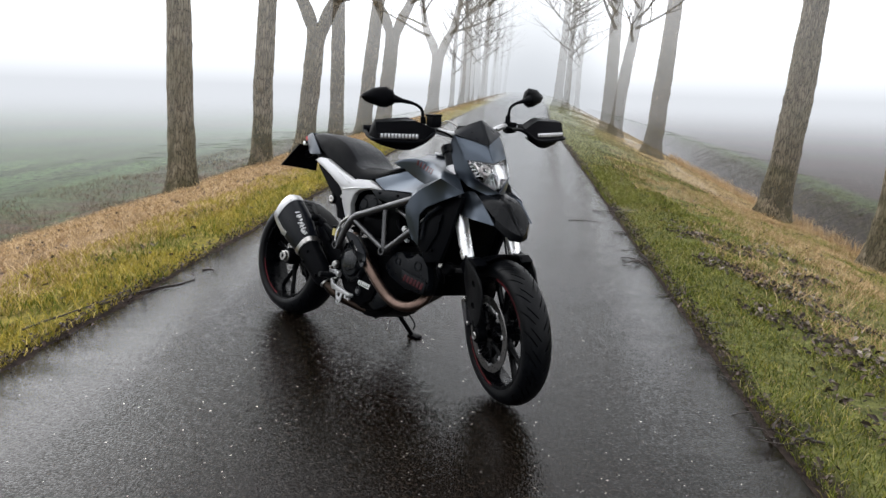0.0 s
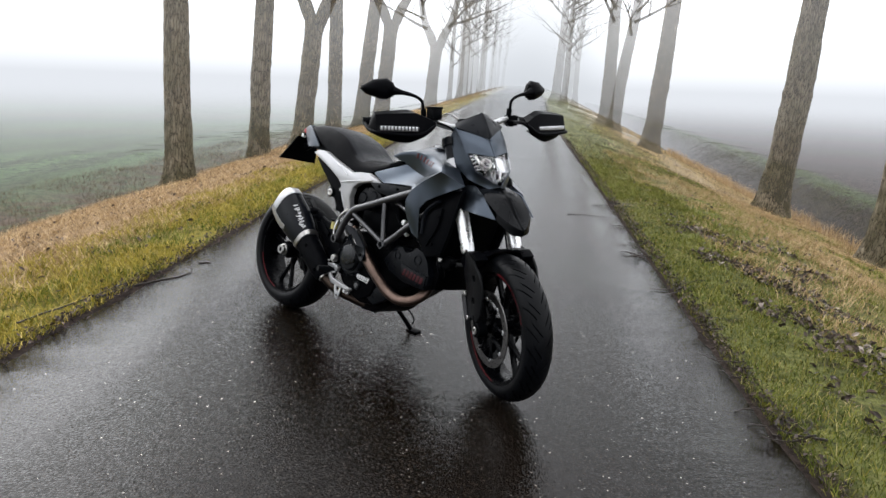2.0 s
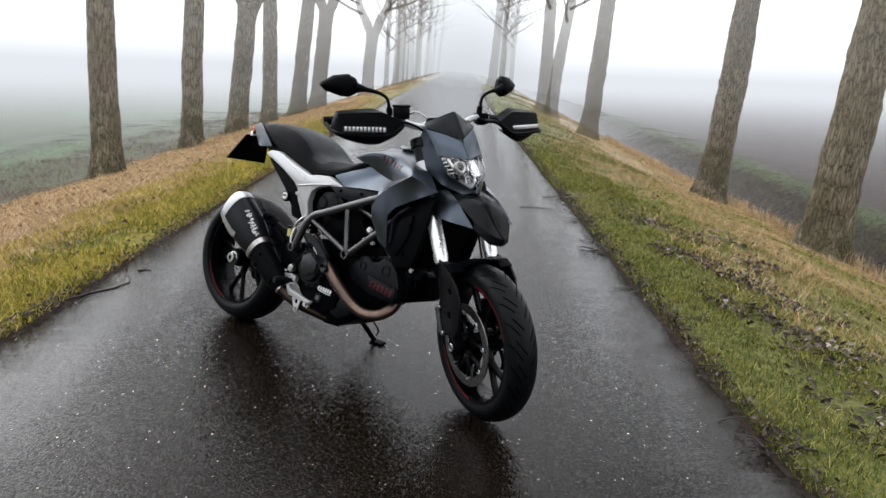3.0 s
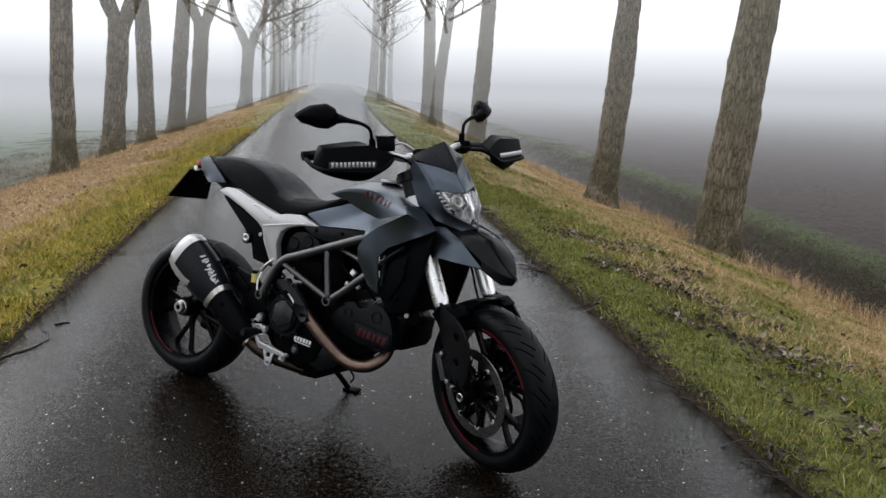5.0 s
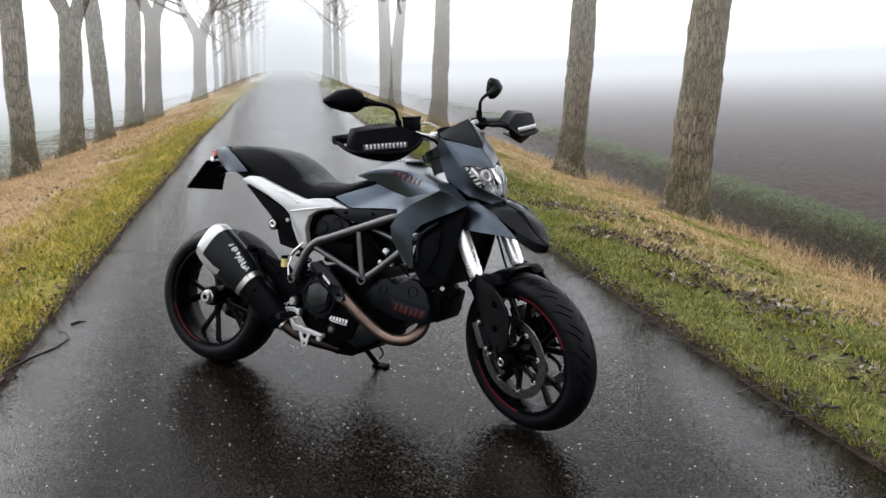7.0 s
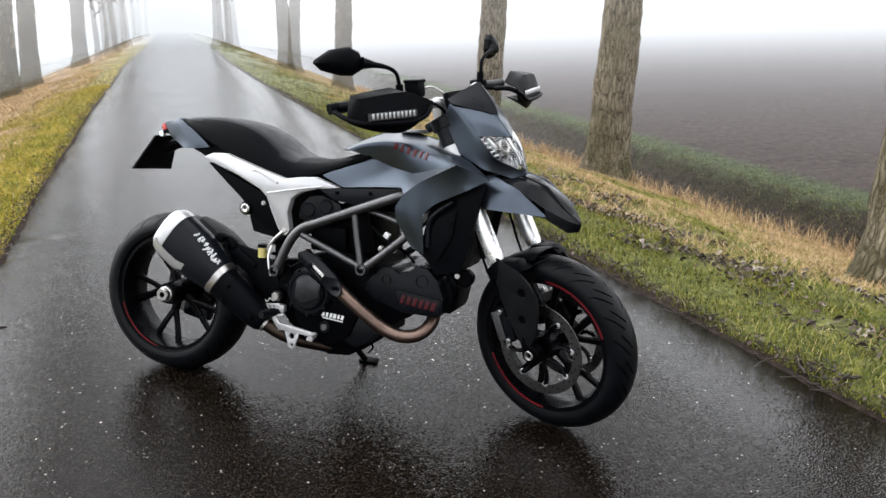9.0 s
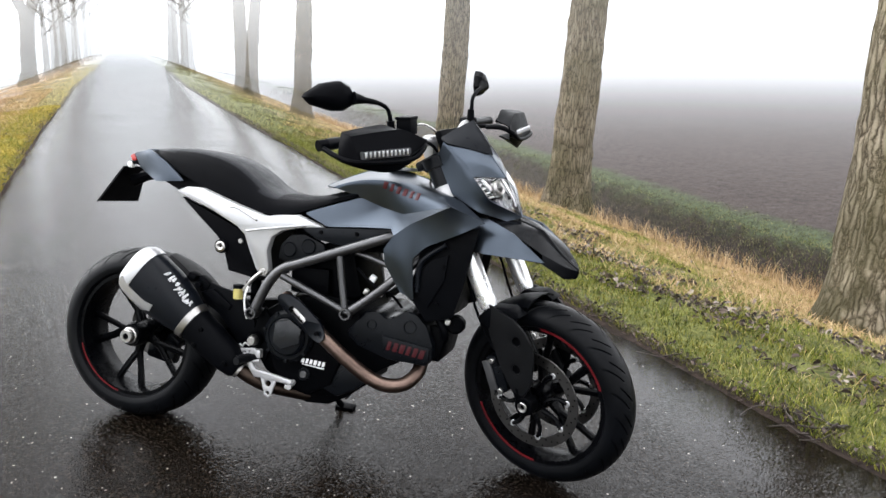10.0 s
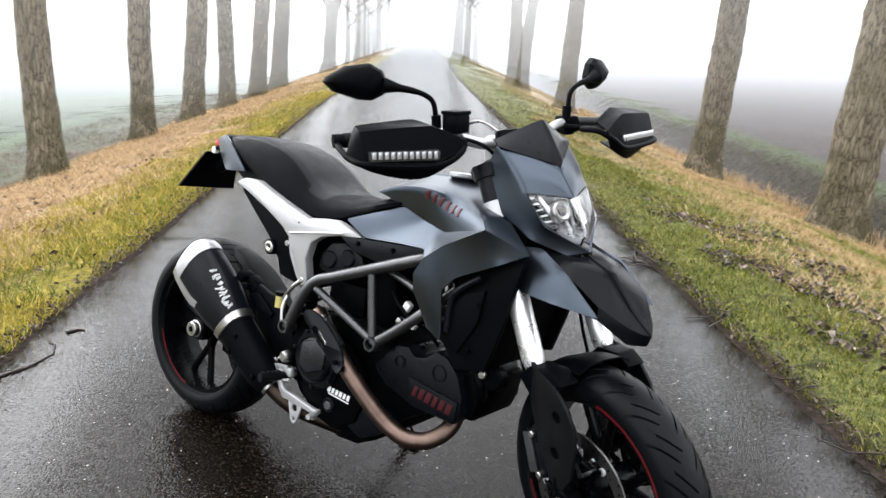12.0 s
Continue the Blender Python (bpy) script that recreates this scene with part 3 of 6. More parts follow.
M_BEAK = plain("glossy_black_paint", (0.0025, 0.0028, 0.0035), 0.24, 0, spec=0.07)
M_FORK = plain("bright_fork_tube", (0.80, 0.80, 0.81), 0.30, 0.75, 0, 0, 0.03)
M_CELL = plain("lamp_cell_facets", (0.60, 0.605, 0.62), 0.20, 0.7)
M_FACET = plain("faceted_grey_casting", (0.011, 0.012, 0.014), 0.26, 0, 200, 0.1, spec=0.3)
M_SMOKED = plain("smoked_lamp_strip", (0.05, 0.05, 0.055), 0.2, 0.3)
M_REDDULL = plain("dull_red_lettering", (0.060, 0.005, 0.008), 0.4, spec=0.3)
M_WHITE = plain("white_lettering", (0.72, 0.72, 0.72), 0.45)
M_REDDARK = plain("faded_red_lettering", (0.034, 0.004, 0.006), 0.45, spec=0.15)
M_WORN = plain("worn_lettering", (0.42, 0.42, 0.43), 0.5, vary=0.5, vary_scale=160)
M_SEAT = plain("seat_vinyl", (0.0013, 0.0015, 0.0023), 0.5, 0, 1300, 0.3, spec=0.04)
M_SEATTOP = plain("seat_cloth", (0.003, 0.0038, 0.0058), 0.42, 0, 1500, 0.3, spec=0.09)
M_YELLOW = plain("brake_fluid_cup", (0.42, 0.36, 0.12), 0.25)
M_TAIL = plain("red_lens", (0.38, 0.02, 0.015), 0.15, coat=0.5)


def glass_material(name, tint, rough):
    m, nt, b = nodes_of(name)
    b.inputs["Base Color"].default_value = (*tint, 1)
    b.inputs["Roughness"].default_value = rough
    b.inputs["Transmission Weight"].default_value = 1.0
    b.inputs["IOR"].default_value = 1.3
    return m


M_GLASS = glass_material("clear_lens", (1.0, 1.0, 1.0), 0.01)
M_MIRROR = plain("mirror_glass", (0.9, 0.9, 0.9), 0.02, 1.0, vary=0.0)

NUDGE = Vector((0, 0, 0))          # shift of the parts that are being made, in the fork's frame
bike = new("motorcycle")
bike.matrix_world = BIKE
tagged(bike, "matt graphite and black naked motorcycle leaning on its side stand", "motorcycle")


def part(name, bm, mat, parent, label="", smooth=True, steer=False, flat_angle=35):
    """Links a bmesh as one mesh under a thing or a part."""
    if steer:
        bm.transform(STEER @ Matrix.Translation(NUDGE))
    if smooth:
        for f in bm.faces:
            f.smooth = True
        lim = radians(flat_angle)
        for ed in bm.edges:
            if len(ed.link_faces) == 2 and ed.calc_face_angle(0) > lim:
                ed.smooth = False
    me = bpy.data.meshes.new(name)
    bm.to_mesh(me)
    bm.free()
    for mt in (mat if isinstance(mat, (list, tuple)) else (mat,)):
        me.materials.append(mt)
    ob = new(name, me)
    ob.parent = parent
    if label:
        tagged(ob, label)
    return ob


def bevelled(bm, width, segments=2, angle=25):
    edges = [ed for ed in bm.edges if len(ed.link_faces) == 2 and ed.calc_face_angle(0) > radians(angle)]
    if edges and width:
        bmesh.ops.bevel(bm, geom=edges, offset=width, segments=segments, affect="EDGES", profile=0.6, clamp_overlap=True)
    return bm


def plate_shape(outline, y0, y1, bevel=0.004, holes=(), bulge=None):
    """A plate in the x-z plane from an outline of (x, z), between y0 and y1, with round holes (x, z, r)."""
    bm = bmesh.new()
    loops = [[(x, z) for x, z in outline]]
    for hx, hz, r in holes:
        loops.append([(hx + r * math.cos(a * math.pi / 8), hz + r * math.sin(a * math.pi / 8)) for a in range(16)])
    edges = []
    for lp in loops:
        vs = [bm.verts.new((x, y0, z)) for x, z in lp]
        edges += [bm.edges.new((vs[i], vs[(i + 1) % len(vs)])) for i in range(len(vs))]
    if holes:
        bmesh.ops.triangle_fill(bm, edges=edges, use_beauty=True, use_dissolve=False)
    else:
        bm.faces.new(bm.verts[:])
    res = bmesh.ops.extrude_face_region(bm, geom=bm.faces[:])
    bmesh.ops.translate(bm, vec=(0, y1 - y0, 0), verts=[v for v in res["geom"] if isinstance(v, bmesh.types.BMVert)])
    if bulge:
        for v in bm.verts:
            v.co.y += bulge(v.co.x, v.co.z)
    bmesh.ops.recalc_face_normals(bm, faces=bm.faces[:])
    return bevelled(bm, bevel)


def panel(verts, faces, creases=(), levels=2, thick=0.006, crease=0.75, soft=()):
    """A curved shell: control points, faces and the pairs of points whose edges stay sharp."""
    me = bpy.data.meshes.new("shell")
    bm = bmesh.new()
    lay = bm.edges.layers.float.new("crease_edge")
    vlay = bm.verts.layers.float.new("crease_vert")
    vs = [bm.verts.new(v) for v in verts]
    for f in faces:
        bm.faces.new([vs[i] for i in f])
    bmesh.ops.recalc_face_normals(bm, faces=bm.faces[:])
    for a, b in creases:
        ed = bm.edges.get((vs[a], vs[b]))
        if ed:
            ed[lay] = crease
    for ed in bm.edges:
        if len(ed.link_faces) == 1 and any(abs(v.co.y) > 1e-5 for v in ed.verts):
            ed[lay] = 1.0
    for i, v in enumerate(vs):
        if v.is_boundary and i not in soft:
            v[vlay] = 0.85
    bm.to_mesh(me)
    bm.free()
    ob = bpy.data.objects.new("shell", me)
    scene.collection.objects.link(ob)
    s = ob.modifiers.new("s", "SUBSURF")
    s.levels = s.render_levels = levels
    t = ob.modifiers.new("t", "SOLIDIFY")
    t.thickness, t.offset = thick, -1
    dg = bpy.context.evaluated_depsgraph_get()
    dg.update()
    out = bmesh.new()
    out.from_mesh(ob.evaluated_get(dg).to_mesh())
    bpy.data.objects.remove(ob)
    bpy.data.meshes.remove(me)
    return out


def mirrored(bm):
    """The same shape on the other side."""
    c = bm.copy()
    bmesh.ops.scale(c, vec=(1, -1, 1), verts=c.verts[:])
    bmesh.ops.reverse_faces(c, faces=c.faces[:])
    return c


def both(bm):
    """Shape and mirror image in one mesh, joined along the middle."""
    c = mirrored(bm)
    tmp = bpy.data.meshes.new("half")
    c.to_mesh(tmp)
    c.free()
    bm.from_mesh(tmp)
    bpy.data.meshes.remove(tmp)
    bmesh.ops.remove_doubles(bm, verts=bm.verts[:], dist=0.0006)
    return bm


def pipe(pts, radius, sides=12, n=8, caps=True, squash=1.0):
    """A tube through pts; radius: one number or one for each point."""
    line = smooth_line(pts, n)
    bm = bmesh.new()
    rings, ref = [], None
    for k, p in enumerate(line):
        d = (line[min(k + 1, len(line) - 1)] - line[max(k - 1, 0)]).normalized()
        if ref is None:
            ref = d.orthogonal().normalized()
        ref = (ref - d * ref.dot(d)).normalized()
        o = d.cross(ref)
        if isinstance(radius, (int, float)):
            r = radius
        else:
            f = k / (len(line) - 1) * (len(radius) - 1)
            i = min(int(f), len(radius) - 2)
            r = radius[i] + (radius[i + 1] - radius[i]) * (f - i)
        rings.append([bm.verts.new(p + r * (math.cos(2 * math.pi * s / sides) * ref + squash * math.sin(2 * math.pi * s / sides) * o)) for s in range(sides)])
    for a, b in zip(rings, rings[1:]):
        for s in range(sides):
            bm.faces.new((a[s], a[(s + 1) % sides], b[(s + 1) % sides], b[s]))
    if caps:
        bm.faces.new(rings[0][::-1])
        bm.faces.new(rings[-1])
    bmesh.ops.recalc_face_normals(bm, faces=bm.faces[:])
    return bm


def lathe(profile, centre, segments=64, close=True, a0=0.0, a1=360.0, shape=None):
    """Turns a profile of (radius, y) round an axle along y through centre (x, z)."""
    bm = bmesh.new()
    full = a1 - a0 >= 359.9
    n = segments if full else segments + 1
    rings = []
    for k in range(n):
        a = radians(a0 + (a1 - a0) * k / segments)
        ring = []
        for r, y in profile:
            rr = r + (shape(a, y, r) if shape else 0)
            ring.append(bm.verts.new((centre[0] + rr * math.cos(a), y, centre[1] + rr * math.sin(a))))
        rings.append(ring)
    m = len(profile)
    for k in range(n if full else n - 1):
        a, b = rings[k], rings[(k + 1) % n]
        for i in range(m if close else m - 1):
            bm.faces.new((a[i], b[i], b[(i + 1) % m], a[(i + 1) % m]))
    if not full and close:
        bm.faces.new(rings[0])
        bm.faces.new(rings[-1][::-1])
    bmesh.ops.recalc_face_normals(bm, faces=bm.faces[:])
    return bm


def drum(centre, r, y0, y1, segments=32, bevel=0.002):
    """A short cylinder along y at (x, z)."""
    return lathe([(0.0005, y0), (r - bevel, y0), (r, y0 + math.copysign(bevel, y1 - y0)), (r, y1 - math.copysign(bevel, y1 - y0)), (r - bevel, y1), (0.0005, y1)], centre, segments, True)


def block(centre, size, bevel=0.006, rot=(0, 0, 0), segments=2):
    bm = bmesh.new()
    bmesh.ops.create_cube(bm, size=1, matrix=Matrix.Translation(centre) @ Euler([radians(a) for a in rot]).to_matrix().to_4x4() @ Matrix.Diagonal((*size, 1)))
    return bevelled(bm, bevel, segments)


def loft(rings, close_ends=True):
    bm = bmesh.new()
    vr = [[bm.verts.new(p) for p in ring] for ring in rings]
    n = len(rings[0])
    for a, b in zip(vr, vr[1:]):
        for s in range(n):
            bm.faces.new((a[s], a[(s + 1) % n], b[(s + 1) % n], b[s]))
    if close_ends:
        bm.faces.new(vr[0][::-1])
        bm.faces.new(vr[-1])
    bmesh.ops.recalc_face_normals(bm, faces=bm.faces[:])
    return bm


def join(*bms):
    out = bms[0]
    for b in bms[1:]:
        tmp = bpy.data.meshes.new("piece")
        b.to_mesh(tmp)
        b.free()
        out.from_mesh(tmp)
        bpy.data.meshes.remove(tmp)
    return out


# ---- wheels ----
def tyre_profile(R, half, rim_r, rim_half):
    pts = []
    n = 34
    for k in range(n + 1):
        a = math.pi * (k / n - 0.5)
        y = half * math.sin(a)
        r = rim_r + 0.026 + (R - rim_r - 0.026) * math.cos(a) ** 0.9
        pts.append((r, y))
    pts = [(rim_r + 0.004, -rim_half)] + [(rim_r + 0.012, -half * 0.93)] + pts + [(rim_r + 0.012, half * 0.93)] + [(rim_r + 0.004, rim_half)]
    return pts


def tyre(R, half, rim_r, rim_half, centre, pitches=22, per=28, lean=1.15):
    """A tyre whose tread has swept grooves; the mesh lines follow the sweep."""
    bm = bmesh.new()
    prof = tyre_profile(R, half, rim_r, rim_half)
    n = pitches * per
    rings = []
    for k in range(n):
        ring = []
        for r, y in prof:
            s = y / half
            a = 2 * math.pi / pitches * (k / per + lean * abs(s) ** 1.2)
            slot = (k + (per // 2 if s < 0 else 0)) % per
            on_tread = r > rim_r + 0.03
            for at, lo, hi in ((0, 0.10, 0.66), (14, 0.40, 0.95)):
                if on_tread and lo < abs(s) < hi and slot in (at, at + 1):
                    r = r - 0.006
            ring.append(bm.verts.new((centre[0] + r * math.cos(a), y, centre[1] + r * math.sin(a))))
        rings.append(ring)
    for k in range(n):
        a, b = rings[k], rings[(k + 1) % n]
        for i in range(len(prof) - 1):
            bm.faces.new((a[i], b[i], b[i + 1], a[i + 1]))
    bmesh.ops.recalc_face_normals(bm, faces=bm.faces[:])
    return bm


def wheel(name, cx, cz, R, half, steer, hub_y0, hub_y1, arcs, label):
    rim_r, rim_half = 0.226, 0.062 if half > 0.07 else 0.044
    c = (cx, cz)
    lip = rim_half + 0.007
    rim = part(name, lathe([(rim_r + 0.010, -lip), (rim_r + 0.012, -rim_half), (rim_r - 0.002, -rim_half + 0.01), (rim_r - 0.006, -0.02), (rim_r - 0.006, 0.02), (rim_r - 0.002, rim_half - 0.01), (rim_r + 0.012, rim_half), (rim_r + 0.010, lip),
                            (rim_r - 0.006, lip), (rim_r - 0.009, lip - 0.012), (rim_r - 0.013, 0.024), (rim_r - 0.017, 0), (rim_r - 0.013, -0.024), (rim_r - 0.009, -lip + 0.012), (rim_r - 0.006, -lip)], c, 96), M_RIM, bike, label, steer=steer)
    part("tyre", tyre(R, half, rim_r, rim_half, c), M_RUBBER, rim, "worn black rubber tyre with swept grooves", steer=steer, flat_angle=32)
    part("hub", lathe([(0.02, hub_y0), (0.040, hub_y0), (0.046, hub_y0 + 0.02), (0.046, hub_y1 - 0.02), (0.040, hub_y1), (0.02, hub_y1)], c, 40), M_RIM, rim, steer=steer)
    for k in range(5):
        a = radians(90 + 72 * k + (8 if steer else 20))
        u, v = Vector((math.cos(a), 0, math.sin(a))), Vector((-math.sin(a), 0, math.cos(a)))
        o = Vector((cx, 0, cz))
        stem_end = o + u * 0.085
        bms = [pipe([o + u * 0.03, o + u * 0.06, stem_end], [0.020, 0.018, 0.016], 10, 3, squash=1.2)]
        for sg in (-1, 1):
            bms.append(pipe([stem_end - u * 0.006, o + u * 0.135 + v * sg * 0.024, o + u * (rim_r - 0.012) + v * sg * 0.052], [0.0135, 0.0115, 0.0135], 10, 4, squash=1.5))
        part("spoke", join(*bms), M_RIM, rim, steer=steer)
    for b0, b1 in arcs:
        for sg in (-1, 1):
            part("rim_stripe", lathe([(rim_r + 0.0085, sg * (lip + 0.0012)), (rim_r + 0.0010, sg * (lip + 0.0012)), (rim_r + 0.0010, sg * (lip - 0.002)), (rim_r + 0.0085, sg * (lip - 0.002))], c, 24, True, b0, b1), M_RED, rim, "red rim stripe", steer=steer)
    return rim


RX, RZ, FX, FZ = -0.005, 0.318, 1.53, 0.303
rear = wheel("rear_wheel", RX, RZ, 0.319, 0.088, False, -0.085, 0.06, ((195, 255), (15, 75)), "black alloy rear wheel with split spokes")
front = wheel("front_wheel", FX, FZ, 0.306, 0.061, True, -0.075, 0.075, ((200, 268), (20, 88)), "black alloy front wheel with split spokes")
part("axle_nut", lathe([(0.012, -0.112), (0.023, -0.112), (0.026, -0.108), (0.026, -0.094), (0.031, -0.092), (0.031, -0.082), (0.012, -0.082)], (RX, RZ), 36), M_STEEL, rear, "bright steel axle nut")
# dark plug stands in for the shade inside the hollow nut
part("axle_bore_plug", drum((RX, RZ), 0.0125, -0.108, -0.08), M_DARK, rear)
# rear brake disc and the swingarm on the far side
part("rear_disc", lathe([(0.075, 0.085), (0.122, 0.085), (0.122, 0.091), (0.075, 0.091)], (RX, RZ), 64), M_DISC, rear)
for k in range(6):
    a = radians(60 * k + 15)
    part("disc_button", drum((RX + 0.082 * math.cos(a), RZ + 0.082 * math.sin(a)), 0.007, 0.080, 0.086, 12, 0.001), M_STEEL, rear)
part("rear_caliper", join(block((0.030, 0.075, 0.226), (0.120, 0.050, 0.062), 0.012, (0, 12, 0)), block((0.075, 0.070, 0.268), (0.060, 0.045, 0.060), 0.010, (0, 35, 0)), drum((0.000, 0.230), 0.010, 0.044, 0.055, 14), drum((0.055, 0.218), 0.010, 0.044, 0.055, 14)), M_COVER, bike, "dark cast rear caliper")
part("caliper_hose", pipe([(0.085, 0.06, 0.285), (0.17, 0.06, 0.36), (0.26, 0.07, 0.40), (0.36, 0.08, 0.43)], 0.0045, 8), M_BLACK, bike)
part("swingarm", join(plate_shape([(-0.06, 0.28), (-0.02, 0.25), (0.06, 0.245), (0.30, 0.28), (0.56, 0.32), (0.58, 0.43), (0.50, 0.48), (0.28, 0.455), (0.04, 0.405), (-0.05, 0.37)], 0.095, 0.145, 0.012), block((0.53, 0.0, 0.385), (0.09, 0.26, 0.09), 0.02)), M_DARK, bike)
part("rear_sprocket", lathe([(0.03, 0.150), (0.098, 0.150), (0.098, 0.156), (0.03, 0.156)], (RX, RZ), 42), M_SHIELD, rear)

# front discs with carriers
for sg in (-1, 1):
    y = sg * 0.078
    disc = part("brake_disc", lathe([(0.126, y - 0.0025), (0.159, y - 0.0025), (0.160, y), (0.159, y + 0.0025), (0.126, y + 0.0025)], (FX, FZ), 96), M_DISC, front, "worn steel brake disc", steer=True)
    bms = []
    for k in range(8):
        a = radians(45 * k + 10)
        u = Vector((math.cos(a), 0, math.sin(a)))
        o = Vector((FX, y, FZ))
        bms.append(pipe([o + u * 0.045, o + u * 0.09 + Vector((-u.z, 0, u.x)) * 0.012, o + u * 0.124], [0.010, 0.007, 0.009], 8, 3))
        part("disc_bobbin", drum((FX + 0.124 * math.cos(a), FZ + 0.124 * math.sin(a)), 0.0095, y - 0.006, y + 0.006, 16, 0.001), M_SILVER, disc, steer=True)
    for bmc in bms:
        part("disc_carrier_arm", bmc, M_RIM, disc, steer=True)
    # dark raised dots stand in for the shade in drilled holes
    holes = []
    for k in range(48):
        a = radians(7.5 * k)
        r = (0.134, 0.143, 0.152)[k % 3]
        holes.append(drum((FX + r * math.cos(a), FZ + r * math.sin(a)), 0.0030, y - 0.0032, y + 0.0032, 8, 0.0004))
    part("disc_hole_dots", join(*holes), M_DARK, disc, steer=True)


# ---- fork, guards, calipers ----
def fork_x(z):
    return 1.527 - 0.477 * (z - 0.303)


for sg in (-1, 1):
    y = sg * 0.113
    part("fork_tube", pipe([(fork_x(0.40), y, 0.40), (fork_x(0.585), y, 0.585), (fork_x(0.61), y, 0.61), (fork_x(0.80), y, 0.80)], [0.015, 0.017, 0.0285, 0.0285], 28, 4), M_FORK, bike, "bright polished fork tube", steer=True)
    part("fork_leg", pipe([(fork_x(0.765), y, 0.765), (fork_x(0.85), y, 0.85), (fork_x(0.90), y, 0.90)], [0.0285, 0.029, 0.029], 28, 4), M_SATIN, bike, steer=True)
    part("fork_upper", pipe([(fork_x(0.90), y, 0.90), (fork_x(0.97), y, 0.97), (fork_x(1.045), y, 1.045)], 0.0275, 28, 4), M_SATIN, bike, steer=True)
    part("fork_band", pipe([(fork_x(0.925), y, 0.925), (fork_x(0.965), y, 0.965)], 0.0285, 28, 2), M_SILVER, bike, "silver band on the upper fork leg", steer=True)
    part("fork_foot", join(pipe([(fork_x(0.40), y, 0.40), (fork_x(0.34), y, 0.34), (1.527, y, 0.275)], [0.027, 0.028, 0.024], 20, 4), drum((1.53, 0.303), 0.032, sg * 0.095, sg * 0.140, 32, 0.004)), M_DARK, bike, steer=True)
    part("axle_end", lathe([(0.008, sg * 0.138), (0.0125, sg * 0.138), (0.0165, sg * 0.146), (0.0145, sg * 0.148), (0.008, sg * 0.146)], (1.53, 0.303), 28), M_STEEL, bike, "steel axle end", steer=True)

    def hug(x, z, s=sg):
        return -s * (0.0 if abs(x - 1.475) < 0.045 else (abs(x - 1.475) - 0.045) * 0.25)

    part("fork_guard", plate_shape([(1.368, 0.602), (1.395, 0.615), (1.440, 0.602), (1.490, 0.585), (1.532, 0.545), (1.556, 0.500), (1.560, 0.450), (1.552, 0.372), (1.530, 0.335), (1.490, 0.345), (1.448, 0.415), (1.408, 0.500)], sg * 0.132, sg * 0.142, 0.003,
                                   ((1.504, 0.514, 0.0145), (1.504, 0.422, 0.0145)), hug), M_GUARD, bike, "black plastic fork guard with two round holes", steer=True)
    # dark plugs stand in for the shade inside the guard's holes
    for hz in (0.514, 0.422):
        part("guard_hole_plug", drum((1.504, hz), 0.022, sg * 0.112, sg * 0.1365, 24), M_DARK, bike, steer=True)
    cal = part("brake_caliper", join(block((1.415, sg * 0.098, 0.375), (0.048, 0.055, 0.125), 0.010, (0, -20, 0)), block((1.440, sg * 0.122, 0.37), (0.03, 0.012, 0.08), 0.005, (0, -20, 0))), M_COVER, bike, "dark cast brake caliper", steer=True)
    part("caliper_face", block((1.400, sg * 0.128, 0.372), (0.030, 0.006, 0.100), 0.003, (0, -20, 0)), M_SHIELD, cal, "dull metal caliper face", steer=True)
    for dz in (-0.045, 0.05):
        part("caliper_bolt", drum((1.425 - 0.35 * dz, 0.375 + dz), 0.009, sg * 0.125, sg * 0.137, 12), M_STEEL, cal, steer=True)
    part("brake_hose", pipe([(1.400, sg * 0.100, 0.45), (1.352, sg * 0.105, 0.53), (1.318, sg * 0.105, 0.61), (1.29, sg * 0.10, 0.70), (1.23, sg * 0.07, 0.86)], 0.0045, 8), M_BLACK, bike, steer=True)
# mudguard arch between the guards
part("front_mudguard", join(lathe([(0.306, -0.082), (0.321, -0.050), (0.325, 0.0), (0.321, 0.050), (0.306, 0.082), (0.302, 0.080), (0.317, 0.048), (0.321, 0), (0.317, -0.048), (0.302, -0.080)], (FX, FZ), 30, True, 94, 124),
                            plate_shape([(1.352, 0.560), (1.400, 0.605), (1.470, 0.612), (1.51, 0.59), (1.46, 0.55), (1.39, 0.53)], -0.135, -0.078, 0.006), plate_shape([(1.352, 0.560), (1.400, 0.605), (1.470, 0.612), (1.51, 0.59), (1.46, 0.55), (1.39, 0.53)], 0.078, 0.135, 0.006)), M_BLACK, bike, steer=True)
for z, r in ((0.86, 0.02), (1.035, 0.016)):
    part("fork_clamp", join(block((fork_x(z) - 0.035, 0, z), (0.10, 0.22, 0.034), 0.012, (0, -25.5, 0)), pipe([(fork_x(z + 0.015), -0.113, z + 0.015), (fork_x(z - 0.015), -0.113, z - 0.015)], 0.036, 20, 2), pipe([(fork_x(z + 0.015), 0.113, z + 0.015), (fork_x(z - 0.015), 0.113, z - 0.015)], 0.036, 20, 2)), M_DARK if z < 1 else M_COVER, bike, steer=True)

# ---- head fairing, headlight, screen, beak (all turn with the fork) ----
mask_v = [(1.258, 0, 1.150), (1.212, -0.106, 1.108), (1.322, 0, 1.052), (1.378, 0, 0.990), (1.312, -0.096, 1.004), (1.368, -0.084, 0.930), (1.440, 0, 0.872), (1.192, -0.122, 1.055), (1.243, -0.122, 0.950), (1.335, -0.096, 0.893), (1.405, -0.040, 0.862),
          (1.270, -0.104, 1.060), (1.345, -0.040, 1.030)]
mask_f = [(0, 1, 11, 2), (2, 11, 12), (12, 11, 4, 3), (2, 12, 3), (1, 7, 11), (11, 7, 8, 4), (4, 8, 9, 5), (5, 9, 10, 6)]
